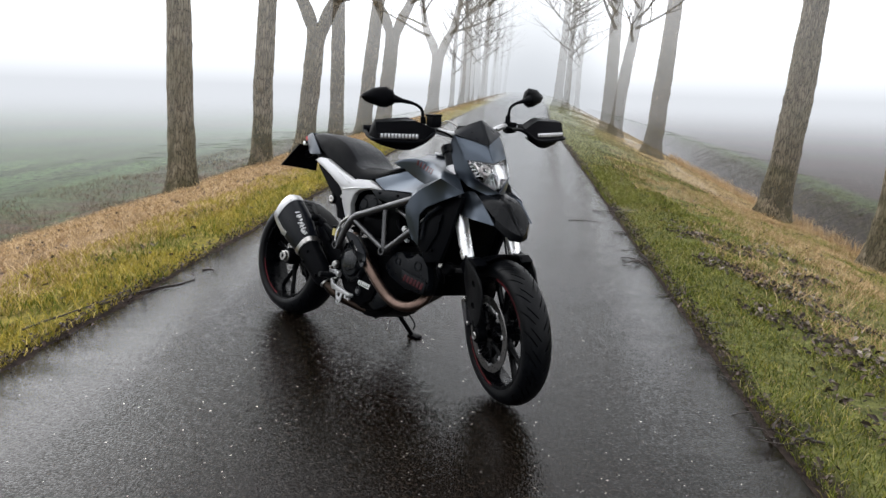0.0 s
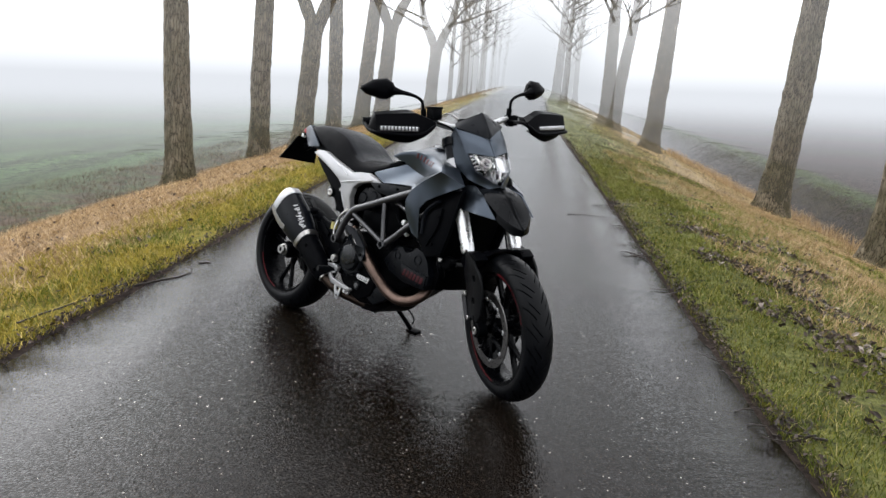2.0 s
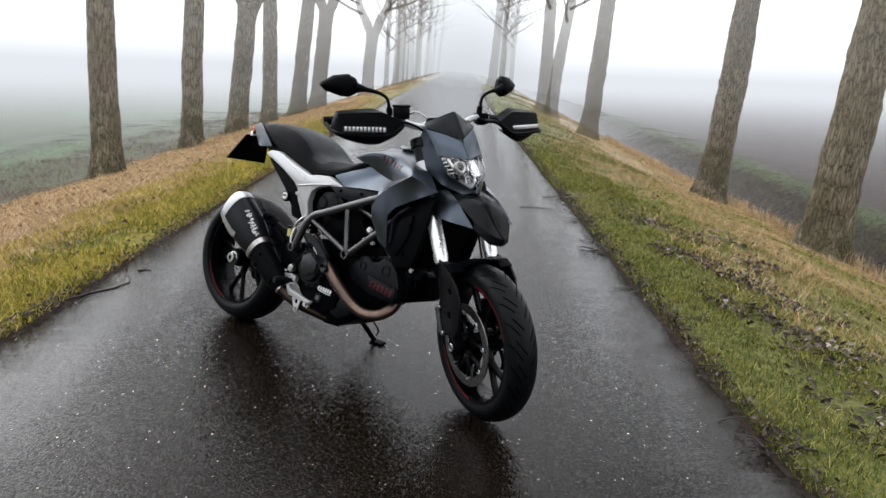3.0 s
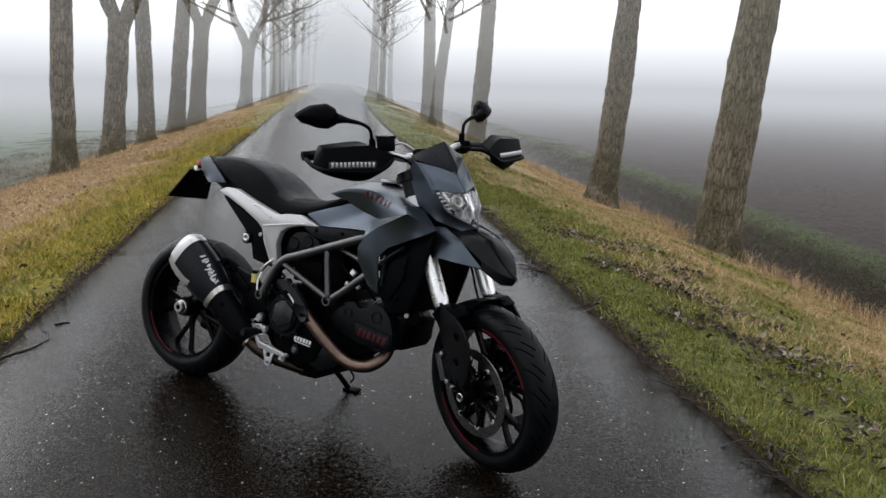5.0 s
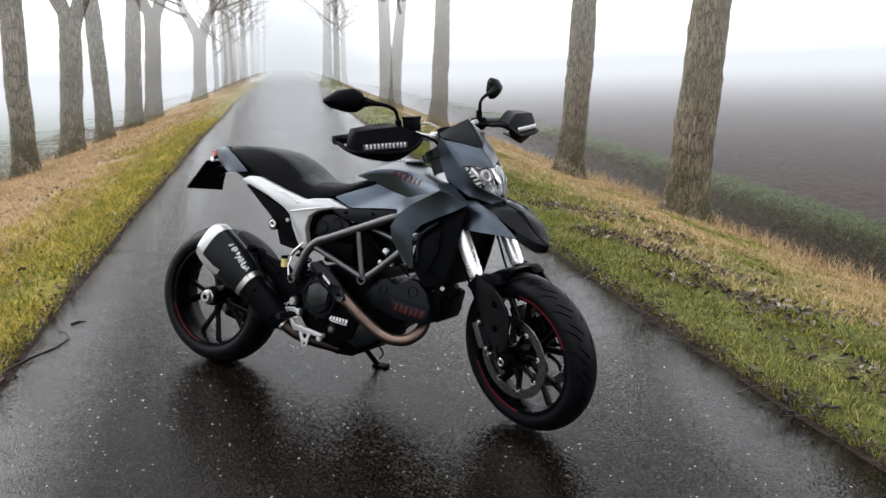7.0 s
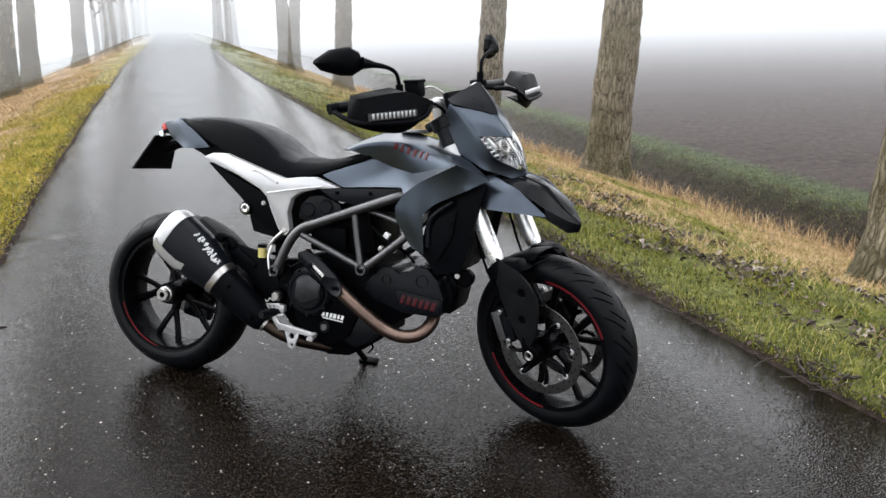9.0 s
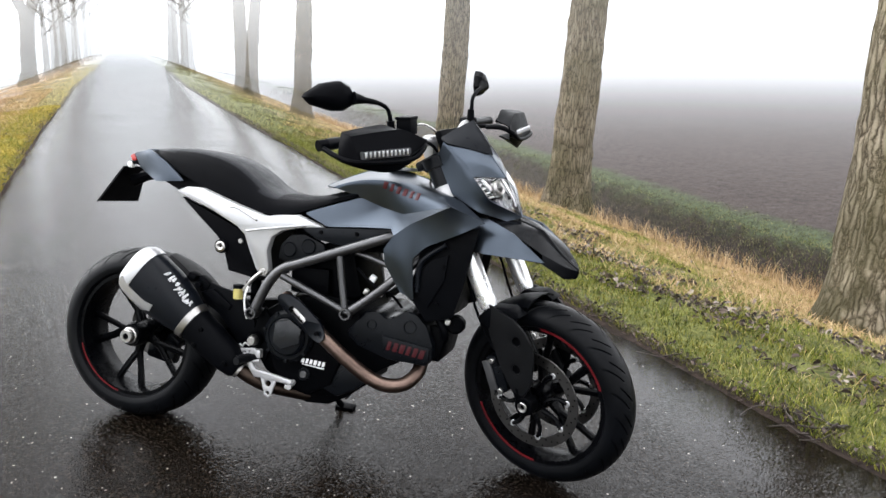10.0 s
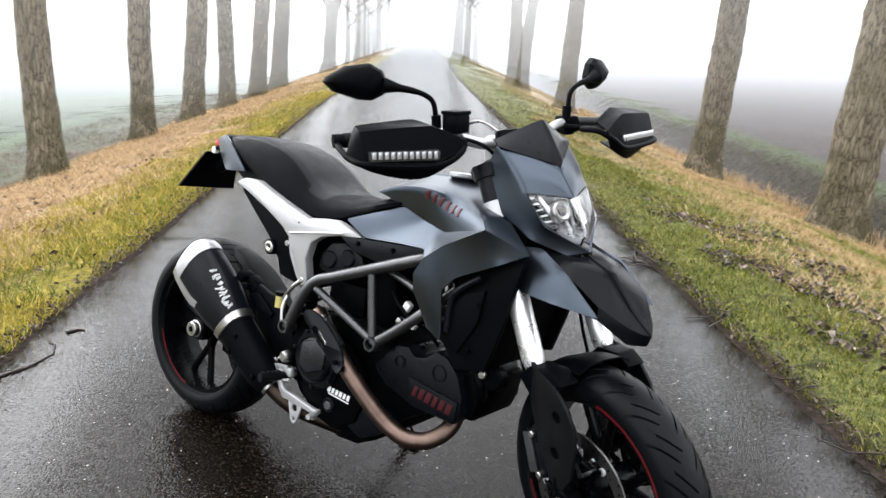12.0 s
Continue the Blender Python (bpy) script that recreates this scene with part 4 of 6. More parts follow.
mask = part("head_fairing", both(panel(mask_v, mask_f, [(3, 4), (4, 5), (5, 6), (0, 2), (2, 3), (11, 4), (1, 7), (7, 8), (8, 9), (9, 10), (10, 6), (1, 11), (0, 1)], 3, 0.005, 0.92)), M_GREY, bike, "matt graphite headlight fairing", steer=True)
scr_v = [(1.250, 0, 1.168), (1.196, -0.104, 1.118), (1.326, 0, 1.060), (1.228, -0.112, 1.103), (1.262, -0.052, 1.124), (1.315, 0, 1.085)]
part("screen", both(panel(scr_v, [(0, 1, 4), (1, 3, 4), (4, 3, 2, 5), (0, 4, 5)], [(0, 1), (1, 3), (3, 2), (0, 5), (5, 2)], 2, 0.008, 0.9)), M_SATIN, mask, "small black fly screen", steer=True)
lens_v = [(1.379, 0, 0.987), (1.316, -0.094, 1.001), (1.368, -0.083, 0.936), (1.432, 0, 0.888), (1.418, -0.018, 0.935), (1.375, -0.060, 0.972)]
part("headlight_lens", both(panel(lens_v, [(0, 5, 4), (0, 1, 5), (1, 2, 5), (5, 2, 3, 4), (0, 4, 3)], [(0, 1), (1, 2), (2, 3), (3, 0)], 3, 0.002, 1.0)), M_GLASS, mask, "clear headlight lens", steer=True)
part("headlight_bowl", both(panel([(1.352, 0, 0.985), (1.296, -0.088, 0.994), (1.346, -0.076, 0.930), (1.405, 0, 0.880), (1.325, -0.02, 0.925), (1.312, -0.055, 0.955)], [(0, 1, 5), (1, 2, 5), (5, 2, 3, 4), (0, 5, 4), (0, 4, 3)], [], 2, 0.003)), M_LAMP, mask, "grey metallic headlight bowl", steer=True)
for k in range(5):
    part("light_tick", block((1.316 + 0.0115 * k, -0.082 + 0.0045 * k, 0.988 - 0.0125 * k), (0.004, 0.017, 0.0038), 0.001, (12, -30, -35)), M_WHITE, mask, "short white light guide", steer=True)
part("light_blade", pipe([(1.328, -0.066, 0.989), (1.349, -0.059, 0.968), (1.372, -0.047, 0.938)], [0.0045, 0.005, 0.003], 8, 4), M_WHITE, mask, "slanted white light guide", steer=True)
part("reflector", block((1.354, -0.002, 0.957), (0.006, 0.026, 0.030), 0.003, (0, -30, 0)), M_CHROME, mask, "square chrome reflector", steer=True)
# pale plate added to imitate the sky's gleam in this side of the lens
part("reflector", block((1.353, 0.044, 0.952), (0.005, 0.060, 0.070), 0.004, (0, -32, 28)), M_CELL, mask, "pale plate added for the sky's gleam in the lens", steer=True)
part("light_rib", pipe([(1.366, -0.024, 0.945), (1.383, -0.018, 0.925), (1.396, -0.018, 0.904)], 0.0014, 8, 5), M_CELL, mask, steer=True)
part("light_rib", pipe([(1.378, 0.022, 0.938), (1.394, 0.020, 0.916), (1.404, 0.012, 0.900)], 0.0030, 8, 5), M_CELL, mask, steer=True)
proj = lathe([(0.012, 0), (0.021, -0.004), (0.025, 0.0), (0.025, 0.02), (0.012, 0.02)], (0, 0), 28)
proj.transform(Matrix.Translation((1.372, -0.034, 0.962)) @ Euler((0, radians(-25), 0)).to_matrix().to_4x4() @ Euler((0, 0, radians(90))).to_matrix().to_4x4())
part("projector", proj, M_STEEL, mask, steer=True)
pl = bmesh.new()
bmesh.ops.create_uvsphere(pl, u_segments=20, v_segments=12, radius=0.017, matrix=Matrix.Translation((1.366, -0.034, 0.960)))
part("projector_lens", pl, M_GLASS, mask, steer=True)
part("instrument_panel", block((1.175, 0.0, 1.095), (0.03, 0.15, 0.085), 0.012, (0, -20, 0)), M_BLACK, bike, steer=True)
part("headlight_shell", loft([[(1.30, -0.085, 0.99), (1.30, 0.085, 0.99), (1.35, 0.07, 0.90), (1.39, 0.02, 0.875), (1.39, -0.02, 0.875), (1.35, -0.07, 0.90)], [(1.20, -0.07, 1.03), (1.20, 0.07, 1.03), (1.22, 0.06, 0.90), (1.26, 0.02, 0.87), (1.26, -0.02, 0.87), (1.22, -0.06, 0.90)]]), M_BLACK, bike, steer=True)

beak_v = [(1.385, 0, 0.872), (1.350, -0.066, 0.868), (1.455, -0.086, 0.838), (1.552, -0.074, 0.784), (1.620, -0.034, 0.738), (1.640, 0, 0.728), (1.505, 0, 0.838), (1.470, -0.045, 0.853), (1.572, 0, 0.772), (1.556, -0.080, 0.760), (1.610, -0.040, 0.710), (1.632, 0, 0.706), (1.425, 0, 0.862)]
beak_f = [(12, 0, 1, 7), (1, 2, 7), (6, 12, 7), (6, 7, 2, 3), (6, 3, 4, 8), (8, 4, 5), (3, 9, 10, 4), (4, 10, 11, 5)]
beak = part("beak", both(panel(beak_v, beak_f, [(6, 7), (7, 1), (6, 3), (6, 8), (3, 4), (4, 5), (3, 9), (9, 10), (10, 11), (1, 2), (2, 3), (0, 1)], 2, 0.005, 0.85)), M_BEAK, bike, "glossy black pointed front beak", steer=True)
wing_v = [(1.275, -0.100, 0.868), (1.352, -0.072, 0.872), (1.460, -0.090, 0.840), (1.568, -0.086, 0.762), (1.460, -0.124, 0.772), (1.350, -0.130, 0.772), (1.278, -0.118, 0.800), (1.355, -0.112, 0.838), (1.462, -0.112, 0.808)]
wing_f = [(0, 1, 7), (1, 2, 8, 7), (2, 3, 8), (8, 3, 4), (7, 8, 4, 5), (0, 7, 5, 6)]
wing = panel(wing_v, wing_f, [(0, 1), (1, 2), (2, 3), (3, 4), (4, 5), (5, 6), (6, 0)], 3, 0.005, 0.92)
w2 = mirrored(wing)
for b in (wing, w2):
    part("beak_wing", b, M_GREY, beak, "matt graphite side wing", steer=True)
part("beak_underside", both(panel([(1.30, 0, 0.80), (1.30, -0.11, 0.80), (1.46, -0.11, 0.772), (1.556, -0.078, 0.758), (1.61, -0.038, 0.708), (1.630, 0, 0.704), (1.48, 0, 0.79)], [(0, 1, 2, 6), (6, 2, 3, 4), (6, 4, 5)], [(1, 2), (2, 3), (3, 4), (4, 5)], 1, 0.003)), M_BLACK, beak, steer=True)

# ---- handlebar, mirrors, hand guards ----
part("handlebar", pipe([(1.02, -0.42, 1.118), (1.045, -0.30, 1.126), (1.075, -0.20, 1.130), (1.115, -0.09, 1.098), (1.118, 0, 1.095), (1.115, 0.09, 1.098), (1.075, 0.20, 1.130), (1.045, 0.30, 1.126), (1.02, 0.42, 1.118)], [0.011, 0.011, 0.0125, 0.0145, 0.0145, 0.0145, 0.0125, 0.011, 0.011], 16), M_SILVER, bike, "bare aluminium handlebar", steer=True)
for sg in (-1, 1):
    part("bar_riser", block((1.112, sg * 0.045, 1.078), (0.042, 0.034, 0.075), 0.010), M_SILVER, bike, "silver bar clamp", steer=True)
    grip = part("grip", pipe([(1.018, sg * 0.425, 1.118), (1.031, sg * 0.36, 1.121), (1.045, sg * 0.285, 1.126)], [0.0185, 0.0172, 0.0185], 20, 6), M_RUBBER, bike, steer=True)
    part("bar_end", pipe([(1.012, sg * 0.452, 1.117), (1.019, sg * 0.42, 1.118)], 0.017, 16, 2), M_BLACK, grip, steer=True)
    part("switchgear", join(block((1.058, sg * 0.245, 1.126), (0.048, 0.055, 0.050), 0.012), block((1.085, sg * 0.225, 1.112), (0.03, 0.03, 0.025), 0.006)), M_BLACK, bike, steer=True)
    part("hand_lever", pipe([(1.10, sg * 0.20, 1.125), (1.125, sg * 0.25, 1.120), (1.115, sg * 0.33, 1.115), (1.085, sg * 0.405, 1.11)], [0.009, 0.008, 0.0065, 0.007], 10), M_BLACK, bike, steer=True)
    NUDGE = Vector((0.018, 0.020, 0.008)) if sg > 0 else Vector((0, 0, 0))
    stalk = part("mirror_stalk", pipe([(1.072, sg * 0.195, 1.135), (1.074, sg * 0.199, 1.175), (1.072, sg * 0.208, 1.208), (1.066, sg * 0.240, 1.228), (1.055, sg * 0.290, 1.240), (1.040, sg * 0.325, 1.247)], [0.0085, 0.007, 0.0065, 0.0068, 0.010, 0.021], 12), M_BLACK, bike, steer=True)
    part("stalk_nut", pipe([(1.072, sg * 0.195, 1.140), (1.073, sg * 0.197, 1.172)], 0.0125, 12, 2), M_BLACK, stalk, steer=True)
    outline = [(0.303, 1.246), (0.318, 1.282), (0.345, 1.299), (0.395, 1.293), (0.440, 1.266), (0.446, 1.256), (0.425, 1.232), (0.370, 1.211), (0.342, 1.209), (0.315, 1.224)]
    cy, cz = 0.365, 1.254
    rings = [[(x - 0.45 * ((a - cy) * k), sg * (cy + (a - cy) * k), cz + (b - cz) * k) for a, b in outline] for x, k in ((0.984, 0.93), (0.981, 0.985), (0.989, 1.0), (1.003, 0.97), (1.016, 0.80), (1.025, 0.5), (1.027, 0.2))]
    mir = part("mirror_housing", loft(rings), M_BLACK, stalk, "black angular mirror housing", steer=True, flat_angle=28)
    part("mirror_glass", loft([[(x - 0.45 * ((a - cy) * k), sg * (cy + (a - cy) * k), cz + (b - cz) * k) for a, b in outline] for x, k in ((0.9805, 0.90), (0.9835, 0.90))]), M_MIRROR, stalk, steer=True)
    s = sg
    NUDGE = Vector((0.035, 0.022, 0.004)) if sg > 0 else Vector((0, 0, 0))
    shield_v = [(1.130, s * 0.440, 1.152), (1.185, s * 0.275, 1.162), (1.218, s * 0.195, 1.122), (1.212, s * 0.215, 1.085), (1.203, s * 0.270, 1.072), (1.158, s * 0.438, 1.076), (1.095, s * 0.458, 1.092), (1.120, s * 0.290, 1.172), (1.085, s * 0.430, 1.160), (1.150, s * 0.215, 1.140)]
    shield_f = [(0, 1, 4, 5), (1, 2, 3, 4), (0, 5, 6), (0, 8, 7, 1), (0, 6, 8), (1, 7, 9, 2)]
    guard = part("hand_guard", panel(shield_v, shield_f, [(0, 1), (1, 2), (4, 5), (3, 4), (0, 5), (2, 3), (1, 4), (5, 6), (7, 8), (0, 8)], 2, 0.004, 0.85), M_BLACK, bike, "black hand guard with a built-in lamp strip", steer=True)
    belly_v = [(1.218, s * 0.195, 1.112), (1.205, s * 0.275, 1.072), (1.160, s * 0.424, 1.078), (1.090, s * 0.446, 1.092), (1.190, s * 0.290, 1.034), (1.168, s * 0.330, 1.030), (1.135, s * 0.420, 1.054), (1.085, s * 0.445, 1.075), (1.200, s * 0.225, 1.070), (1.145, s * 0.235, 1.082), (1.095, s * 0.335, 1.072)]
    belly_f = [(0, 8, 4, 1), (1, 4, 5, 2), (2, 5, 6), (2, 6, 7, 3), (8, 9, 4), (4, 9, 10, 5), (5, 10, 7, 6)]
    part("guard_belly", panel(belly_v, belly_f, [(0, 1), (1, 2), (2, 3), (4, 5), (5, 6), (6, 7), (0, 8), (8, 4)], 2, 0.004, 0.85), M_BLACK, guard, steer=True)
    part("guard_rail", pipe([(1.128, s * 0.185, 1.118), (1.185, s * 0.192, 1.118), (1.218, s * 0.215, 1.098), (1.212, s * 0.275, 1.070), (1.165, s * 0.426, 1.076), (1.108, s * 0.452, 1.085), (1.040, s * 0.449, 1.106), (1.003, s * 0.440, 1.117)], [0.008, 0.0085, 0.008, 0.007, 0.007, 0.008, 0.008, 0.009], 10, 6), M_BLACK, guard, steer=True)
    NUDGE = Vector((0.020, 0.018, 0.004)) if sg > 0 else Vector((0, 0, 0))
    lamp = part("lamp_strip", loft([[(1.212 + d, s * 0.274, 1.106), (1.212 + d, s * 0.274, 1.082), (1.168 + d, s * 0.428, 1.084), (1.168 + d, s * 0.428, 1.106)] for d in (0.0, -0.012)]), M_SMOKED, guard, "smoked lamp strip with silvery cells", steer=True)
    for k in range(11):
        f = (k + 0.5) / 11
        part("lamp_cell", block((1.2125 - 0.039 * f, s * (0.274 + 0.156 * f), 1.0945 + 0.0035 * f), (0.004, 0.0118, 0.0165), 0.0012, (0, 0, -s * 14)), M_CELL, lamp, steer=True)
        part("lamp_rib", block((1.2135 - 0.039 * (k / 11), s * (0.274 + 0.156 * k / 11), 1.0945 + 0.0035 * f), (0.004, 0.0018, 0.018), 0.0005, (0, 0, -s * 14)), M_SMOKED, lamp, steer=True)
NUDGE = Vector((0, 0, 0))
part("brake_reservoir", block((1.108, -0.160, 1.152), (0.052, 0.048, 0.048), 0.006, (0, 0, 12)), M_BLACK, bike, "black square brake fluid reservoir", steer=True)
part("reservoir_lid", block((1.108, -0.160, 1.179), (0.056, 0.052, 0.010), 0.003, (0, 0, 12)), M_BLACK, bike, steer=True)
part("bar_cable", pipe([(1.09, -0.16, 1.12), (1.15, -0.11, 1.10), (1.16, -0.07, 1.06), (1.13, -0.05, 1.0), (1.10, -0.04, 0.95)], 0.005, 8), M_BLACK, bike, steer=True)
part("bar_cable", pipe([(1.09, 0.16, 1.12), (1.155, 0.12, 1.11), (1.165, 0.08, 1.06), (1.13, 0.05, 1.0), (1.10, 0.05, 0.95)], 0.005, 8), M_BLACK, bike, steer=True)
part("bar_cable", pipe([(1.08, -0.13, 1.135), (1.12, -0.10, 1.155), (1.145, -0.06, 1.13), (1.13, 0.0, 1.08)], 0.004, 8), M_STEEL, bike, steer=True)

def strokes(k, w, h, d):
    """One mark of a word that is not spelt out: a plain slanted bar."""
    bm = block((0, 0, 0), (w * (0.80, 0.62, 0.72)[k % 3], d, h), d * 0.2)
    for v in bm.verts:
        v.co.x += 0.18 * v.co.z
    return bm


def laid_on(ob, start, way, bm, turn=0.0):
    """Lays a mark flat on the surface of ob where a line from start meets it."""
    me = ob.data
    tree = bvhtree.BVHTree.FromPolygons([v.co[:] for v in me.vertices], [tuple(p.vertices) for p in me.polygons])
    place, normal, _, _ = tree.ray_cast(Vector(start), Vector(way).normalized())
    if place is None:
        place, normal = Vector(start), -Vector(way).normalized()
    if normal.dot(Vector(way)) > 0:
        normal = -normal
    along_x = (Vector((1, 0, 0)) - normal * normal.x).normalized()
    up = along_x.cross(-normal)
    basis = Matrix((along_x, -normal, up)).transposed().to_4x4()
    bm.transform(Matrix.Translation(place + normal * 0.0006) @ basis @ Matrix.Rotation(radians(turn), 4, "Y"))
    return bm


# ---- tank and side panels ----
tank_v = [(0.715, 0, 0.918), (0.80, 0, 0.955), (0.88, 0, 0.984), (1.0, 0, 0.987), (1.10, 0, 0.958), (1.15, 0, 0.925),
          (0.795, -0.137, 0.918), (0.86, -0.147, 0.942), (0.95, -0.160, 0.954), (1.06, -0.180, 0.950), (1.17, -0.198, 0.930), (1.235, -0.15, 0.900),
          (0.892, -0.138, 0.890), (0.97, -0.138, 0.862), (1.05, -0.160, 0.846), (1.226, -0.250, 0.885), (1.323, -0.200, 0.842)]
tank_f = [(0, 1, 7, 6), (1, 2, 8, 7), (2, 3, 9, 8), (3, 4, 10, 9), (4, 5, 11, 10), (6, 7, 12), (7, 8, 13, 12), (8, 9, 14, 13), (9, 10, 15, 14), (10, 11, 16, 15)]
tank = part("tank_cover", both(panel(tank_v, tank_f, [(6, 7), (7, 8), (8, 9), (12, 13), (13, 14), (14, 15), (15, 16), (10, 15), (10, 11), (11, 16), (6, 12), (5, 11)], 3, 0.006, 0.88)), M_GREY, bike, "matt graphite tank cover with sharp creases")
side_v = [(0.893, -0.138, 0.890), (0.970, -0.139, 0.863), (1.050, -0.161, 0.847), (1.226, -0.251, 0.886), (0.705, -0.155, 0.826), (0.795, -0.170, 0.788), (0.92, -0.184, 0.797), (1.025, -0.205, 0.802), (1.040, -0.222, 0.782), (1.10, -0.228, 0.825), (0.86, -0.158, 0.845)]
side_f = [(0, 10, 4)[:3], (4, 5, 10), (10, 5, 6, 1), (0, 10, 1), (1, 6, 7, 2), (2, 7, 8, 9), (2, 9, 3)]
shroud_v = [(1.226, -0.252, 0.885), (1.10, -0.230, 0.825), (1.040, -0.224, 0.782), (1.008, -0.216, 0.735), (1.013, -0.212, 0.690), (1.068, -0.210, 0.606), (1.112, -0.206, 0.582), (1.106, -0.222, 0.715), (1.146, -0.228, 0.754), (1.263, -0.228, 0.808), (1.324, -0.200, 0.842), (1.066, -0.228, 0.700)]
shroud_f = [(0, 9, 10), (0, 1, 8, 9), (1, 2, 11, 7), (1, 7, 8), (2, 3, 11), (3, 4, 11), (11, 4, 5, 6), (11, 6, 7)]
for flip in (False, True):
    a, b = panel(side_v, side_f, [(0, 1), (1, 2), (2, 3), (4, 5), (5, 6), (6, 7), (7, 8), (8, 9), (9, 3), (0, 4)], 3, 0.005, 0.92), panel(shroud_v, shroud_f, [(0, 1), (1, 2), (2, 3), (5, 6), (6, 7), (7, 8), (8, 9), (9, 10), (10, 0), (4, 5)], 3, 0.005, 0.92)
    part("side_panel", mirrored(a) if flip else a, M_GREY, bike)
    part("radiator_shroud", mirrored(b) if flip else b, M_GREY, bike, "matt graphite radiator shroud")
part("fuel_cap", lathe([(0.001, 0), (0.045, 0), (0.050, 0.004), (0.050, 0.012), (0.001, 0.012)], (0, 0), 40), M_SILVER, bike, "silver fuel cap").matrix_local = Matrix.Translation((0.99, 0, 0.984)) @ Euler((radians(90), 0, 0)).to_matrix().to_4x4()
# the maker's word on the tank: plain strokes
for k in range(6):
    part("tank_lettering", laid_on(tank, (0.985 + 0.023 * k, -0.40, 1.0 - 0.006 * k), (0, 0.24, -0.065 - 0.001 * k), strokes(k, 0.018, 0.024, 0.0016), 8), M_REDDULL, tank, "dull red lettering")
# black inner fairing, radiator, coolant parts
part("inner_cover", join(plate_shape([(1.085, 0.585), (1.108, 0.57), (1.150, 0.515), (1.235, 0.535), (1.265, 0.64), (1.285, 0.735), (1.305, 0.825), (1.20, 0.80), (1.12, 0.735)], -0.165, -0.185, 0.004), plate_shape([(1.118, 0.60), (1.155, 0.56), (1.205, 0.65), (1.215, 0.735), (1.16, 0.715), (1.128, 0.68)], -0.186, -0.196, 0.003)), M_BLACK, bike)
part("inner_cover", plate_shape([(1.085, 0.585), (1.108, 0.57), (1.150, 0.515), (1.235, 0.535), (1.265, 0.64), (1.285, 0.735), (1.305, 0.825), (1.20, 0.80), (1.12, 0.735)], 0.165, 0.185, 0.004), M_BLACK, bike)
part("cover_ridge", pipe([(1.120, -0.198, 0.61), (1.125, -0.202, 0.69), (1.150, -0.206, 0.725), (1.205, -0.204, 0.765)], 0.008, 8), M_SATIN, bike)
for x, z in ((1.205, 0.695), (1.13, 0.715), (1.185, 0.575)):
    part("cover_bolt", drum((x, z), 0.007, -0.190, -0.200, 12, 0.001), M_DARK, bike)
part("radiator", block((1.215, 0, 0.65), (0.05, 0.30, 0.26), 0.008, (0, 14, 0)), M_DARK, bike)
part("fairing_stay", block((1.19, 0, 0.85), (0.16, 0.26, 0.10), 0.02, (0, 10, 0)), M_BLACK, bike)
part("air_box", block((0.98, 0, 0.79), (0.30, 0.25, 0.16), 0.03), M_DARK, bike)
part("fuel_tank", block((0.80, 0, 0.80), (0.30, 0.22, 0.14), 0.03), M_DARK, bike)


# ---- seat and tail ----
def seat_ring(x, wt, zt, wb, zb):
    pts = []
    for s in (-1, 1):
        side = [(x, s * wb * 0.6, zb - 0.004), (x, s * wb, zb), (x, s * (wb * 1.01), zb + (zt - zb) * 0.35), (x, s * (wt + (wb - wt) * 0.55), zb + (zt - zb) * 0.74), (x, s * wt, zt - 0.010), (x, s * wt * 0.75, zt - 0.001)]
        pts.append(side)
    return pts[0] + [(x, 0, zt + 0.002)] + pts[1][::-1] + [(x, 0, zb - 0.004)]


SEAT = ((0.055, 0.050, 1.004, 0.055, 0.992), (0.10, 0.082, 1.010, 0.090, 0.980), (0.16, 0.098, 1.014, 0.112, 0.952), (0.25, 0.104, 1.013, 0.128, 0.912), (0.34, 0.108, 1.000, 0.137, 0.880), (0.41, 0.112, 0.977, 0.141, 0.858), (0.47, 0.116, 0.942, 0.144, 0.838), (0.52, 0.118, 0.905, 0.146, 0.822), (0.575, 0.118, 0.882, 0.148, 0.812),
        (0.66, 0.112, 0.876, 0.147, 0.820), (0.74, 0.100, 0.886, 0.146, 0.844), (0.81, 0.082, 0.905, 0.148, 0.868), (0.86, 0.066, 0.916, 0.148, 0.884), (0.885, 0.050, 0.912, 0.140, 0.892))
seat_lines = [smooth_line([seat_ring(*r)[i] for r in SEAT], 4) for i in range(14)]
seat_bm = loft([[seat_lines[i][k] for i in range(14)] for k in range(len(seat_lines[0]))])
for f in seat_bm.faces:
    f.material_index = 1 if f.normal.z > 0.72 and f.calc_center_median().x < 0.60 else 0
part("seat", seat_bm, [M_SEAT, M_SEATTOP], bike, "black stepped two-tone seat", flat_angle=70)
tail_v = [(-0.045, 0, 0.992), (-0.043, -0.036, 0.990), (0.06, -0.085, 1.006), (0.15, -0.118, 0.965), (0.240, -0.140, 0.902), (0.105, -0.110, 0.893), (0.0, -0.055, 0.938), (0.07, 0, 1.008), (0.16, -0.126, 0.925), (0.03, -0.078, 0.965)]
part("tail_unit", both(panel(tail_v, [(0, 1, 2, 7), (1, 6, 9, 2), (2, 9, 8, 3), (9, 6, 5, 8), (3, 8, 4), (8, 5, 4)], [(1, 2), (2, 3), (3, 4), (1, 6), (6, 5), (5, 4), (2, 9), (0, 1)], 2, 0.006, 0.7)), M_GREY, bike, "graphite tail unit")
part("tail_light", block((-0.046, 0, 0.972), (0.020, 0.075, 0.026), 0.006, (0, -25, 0)), M_TAIL, bike, "red tail light")
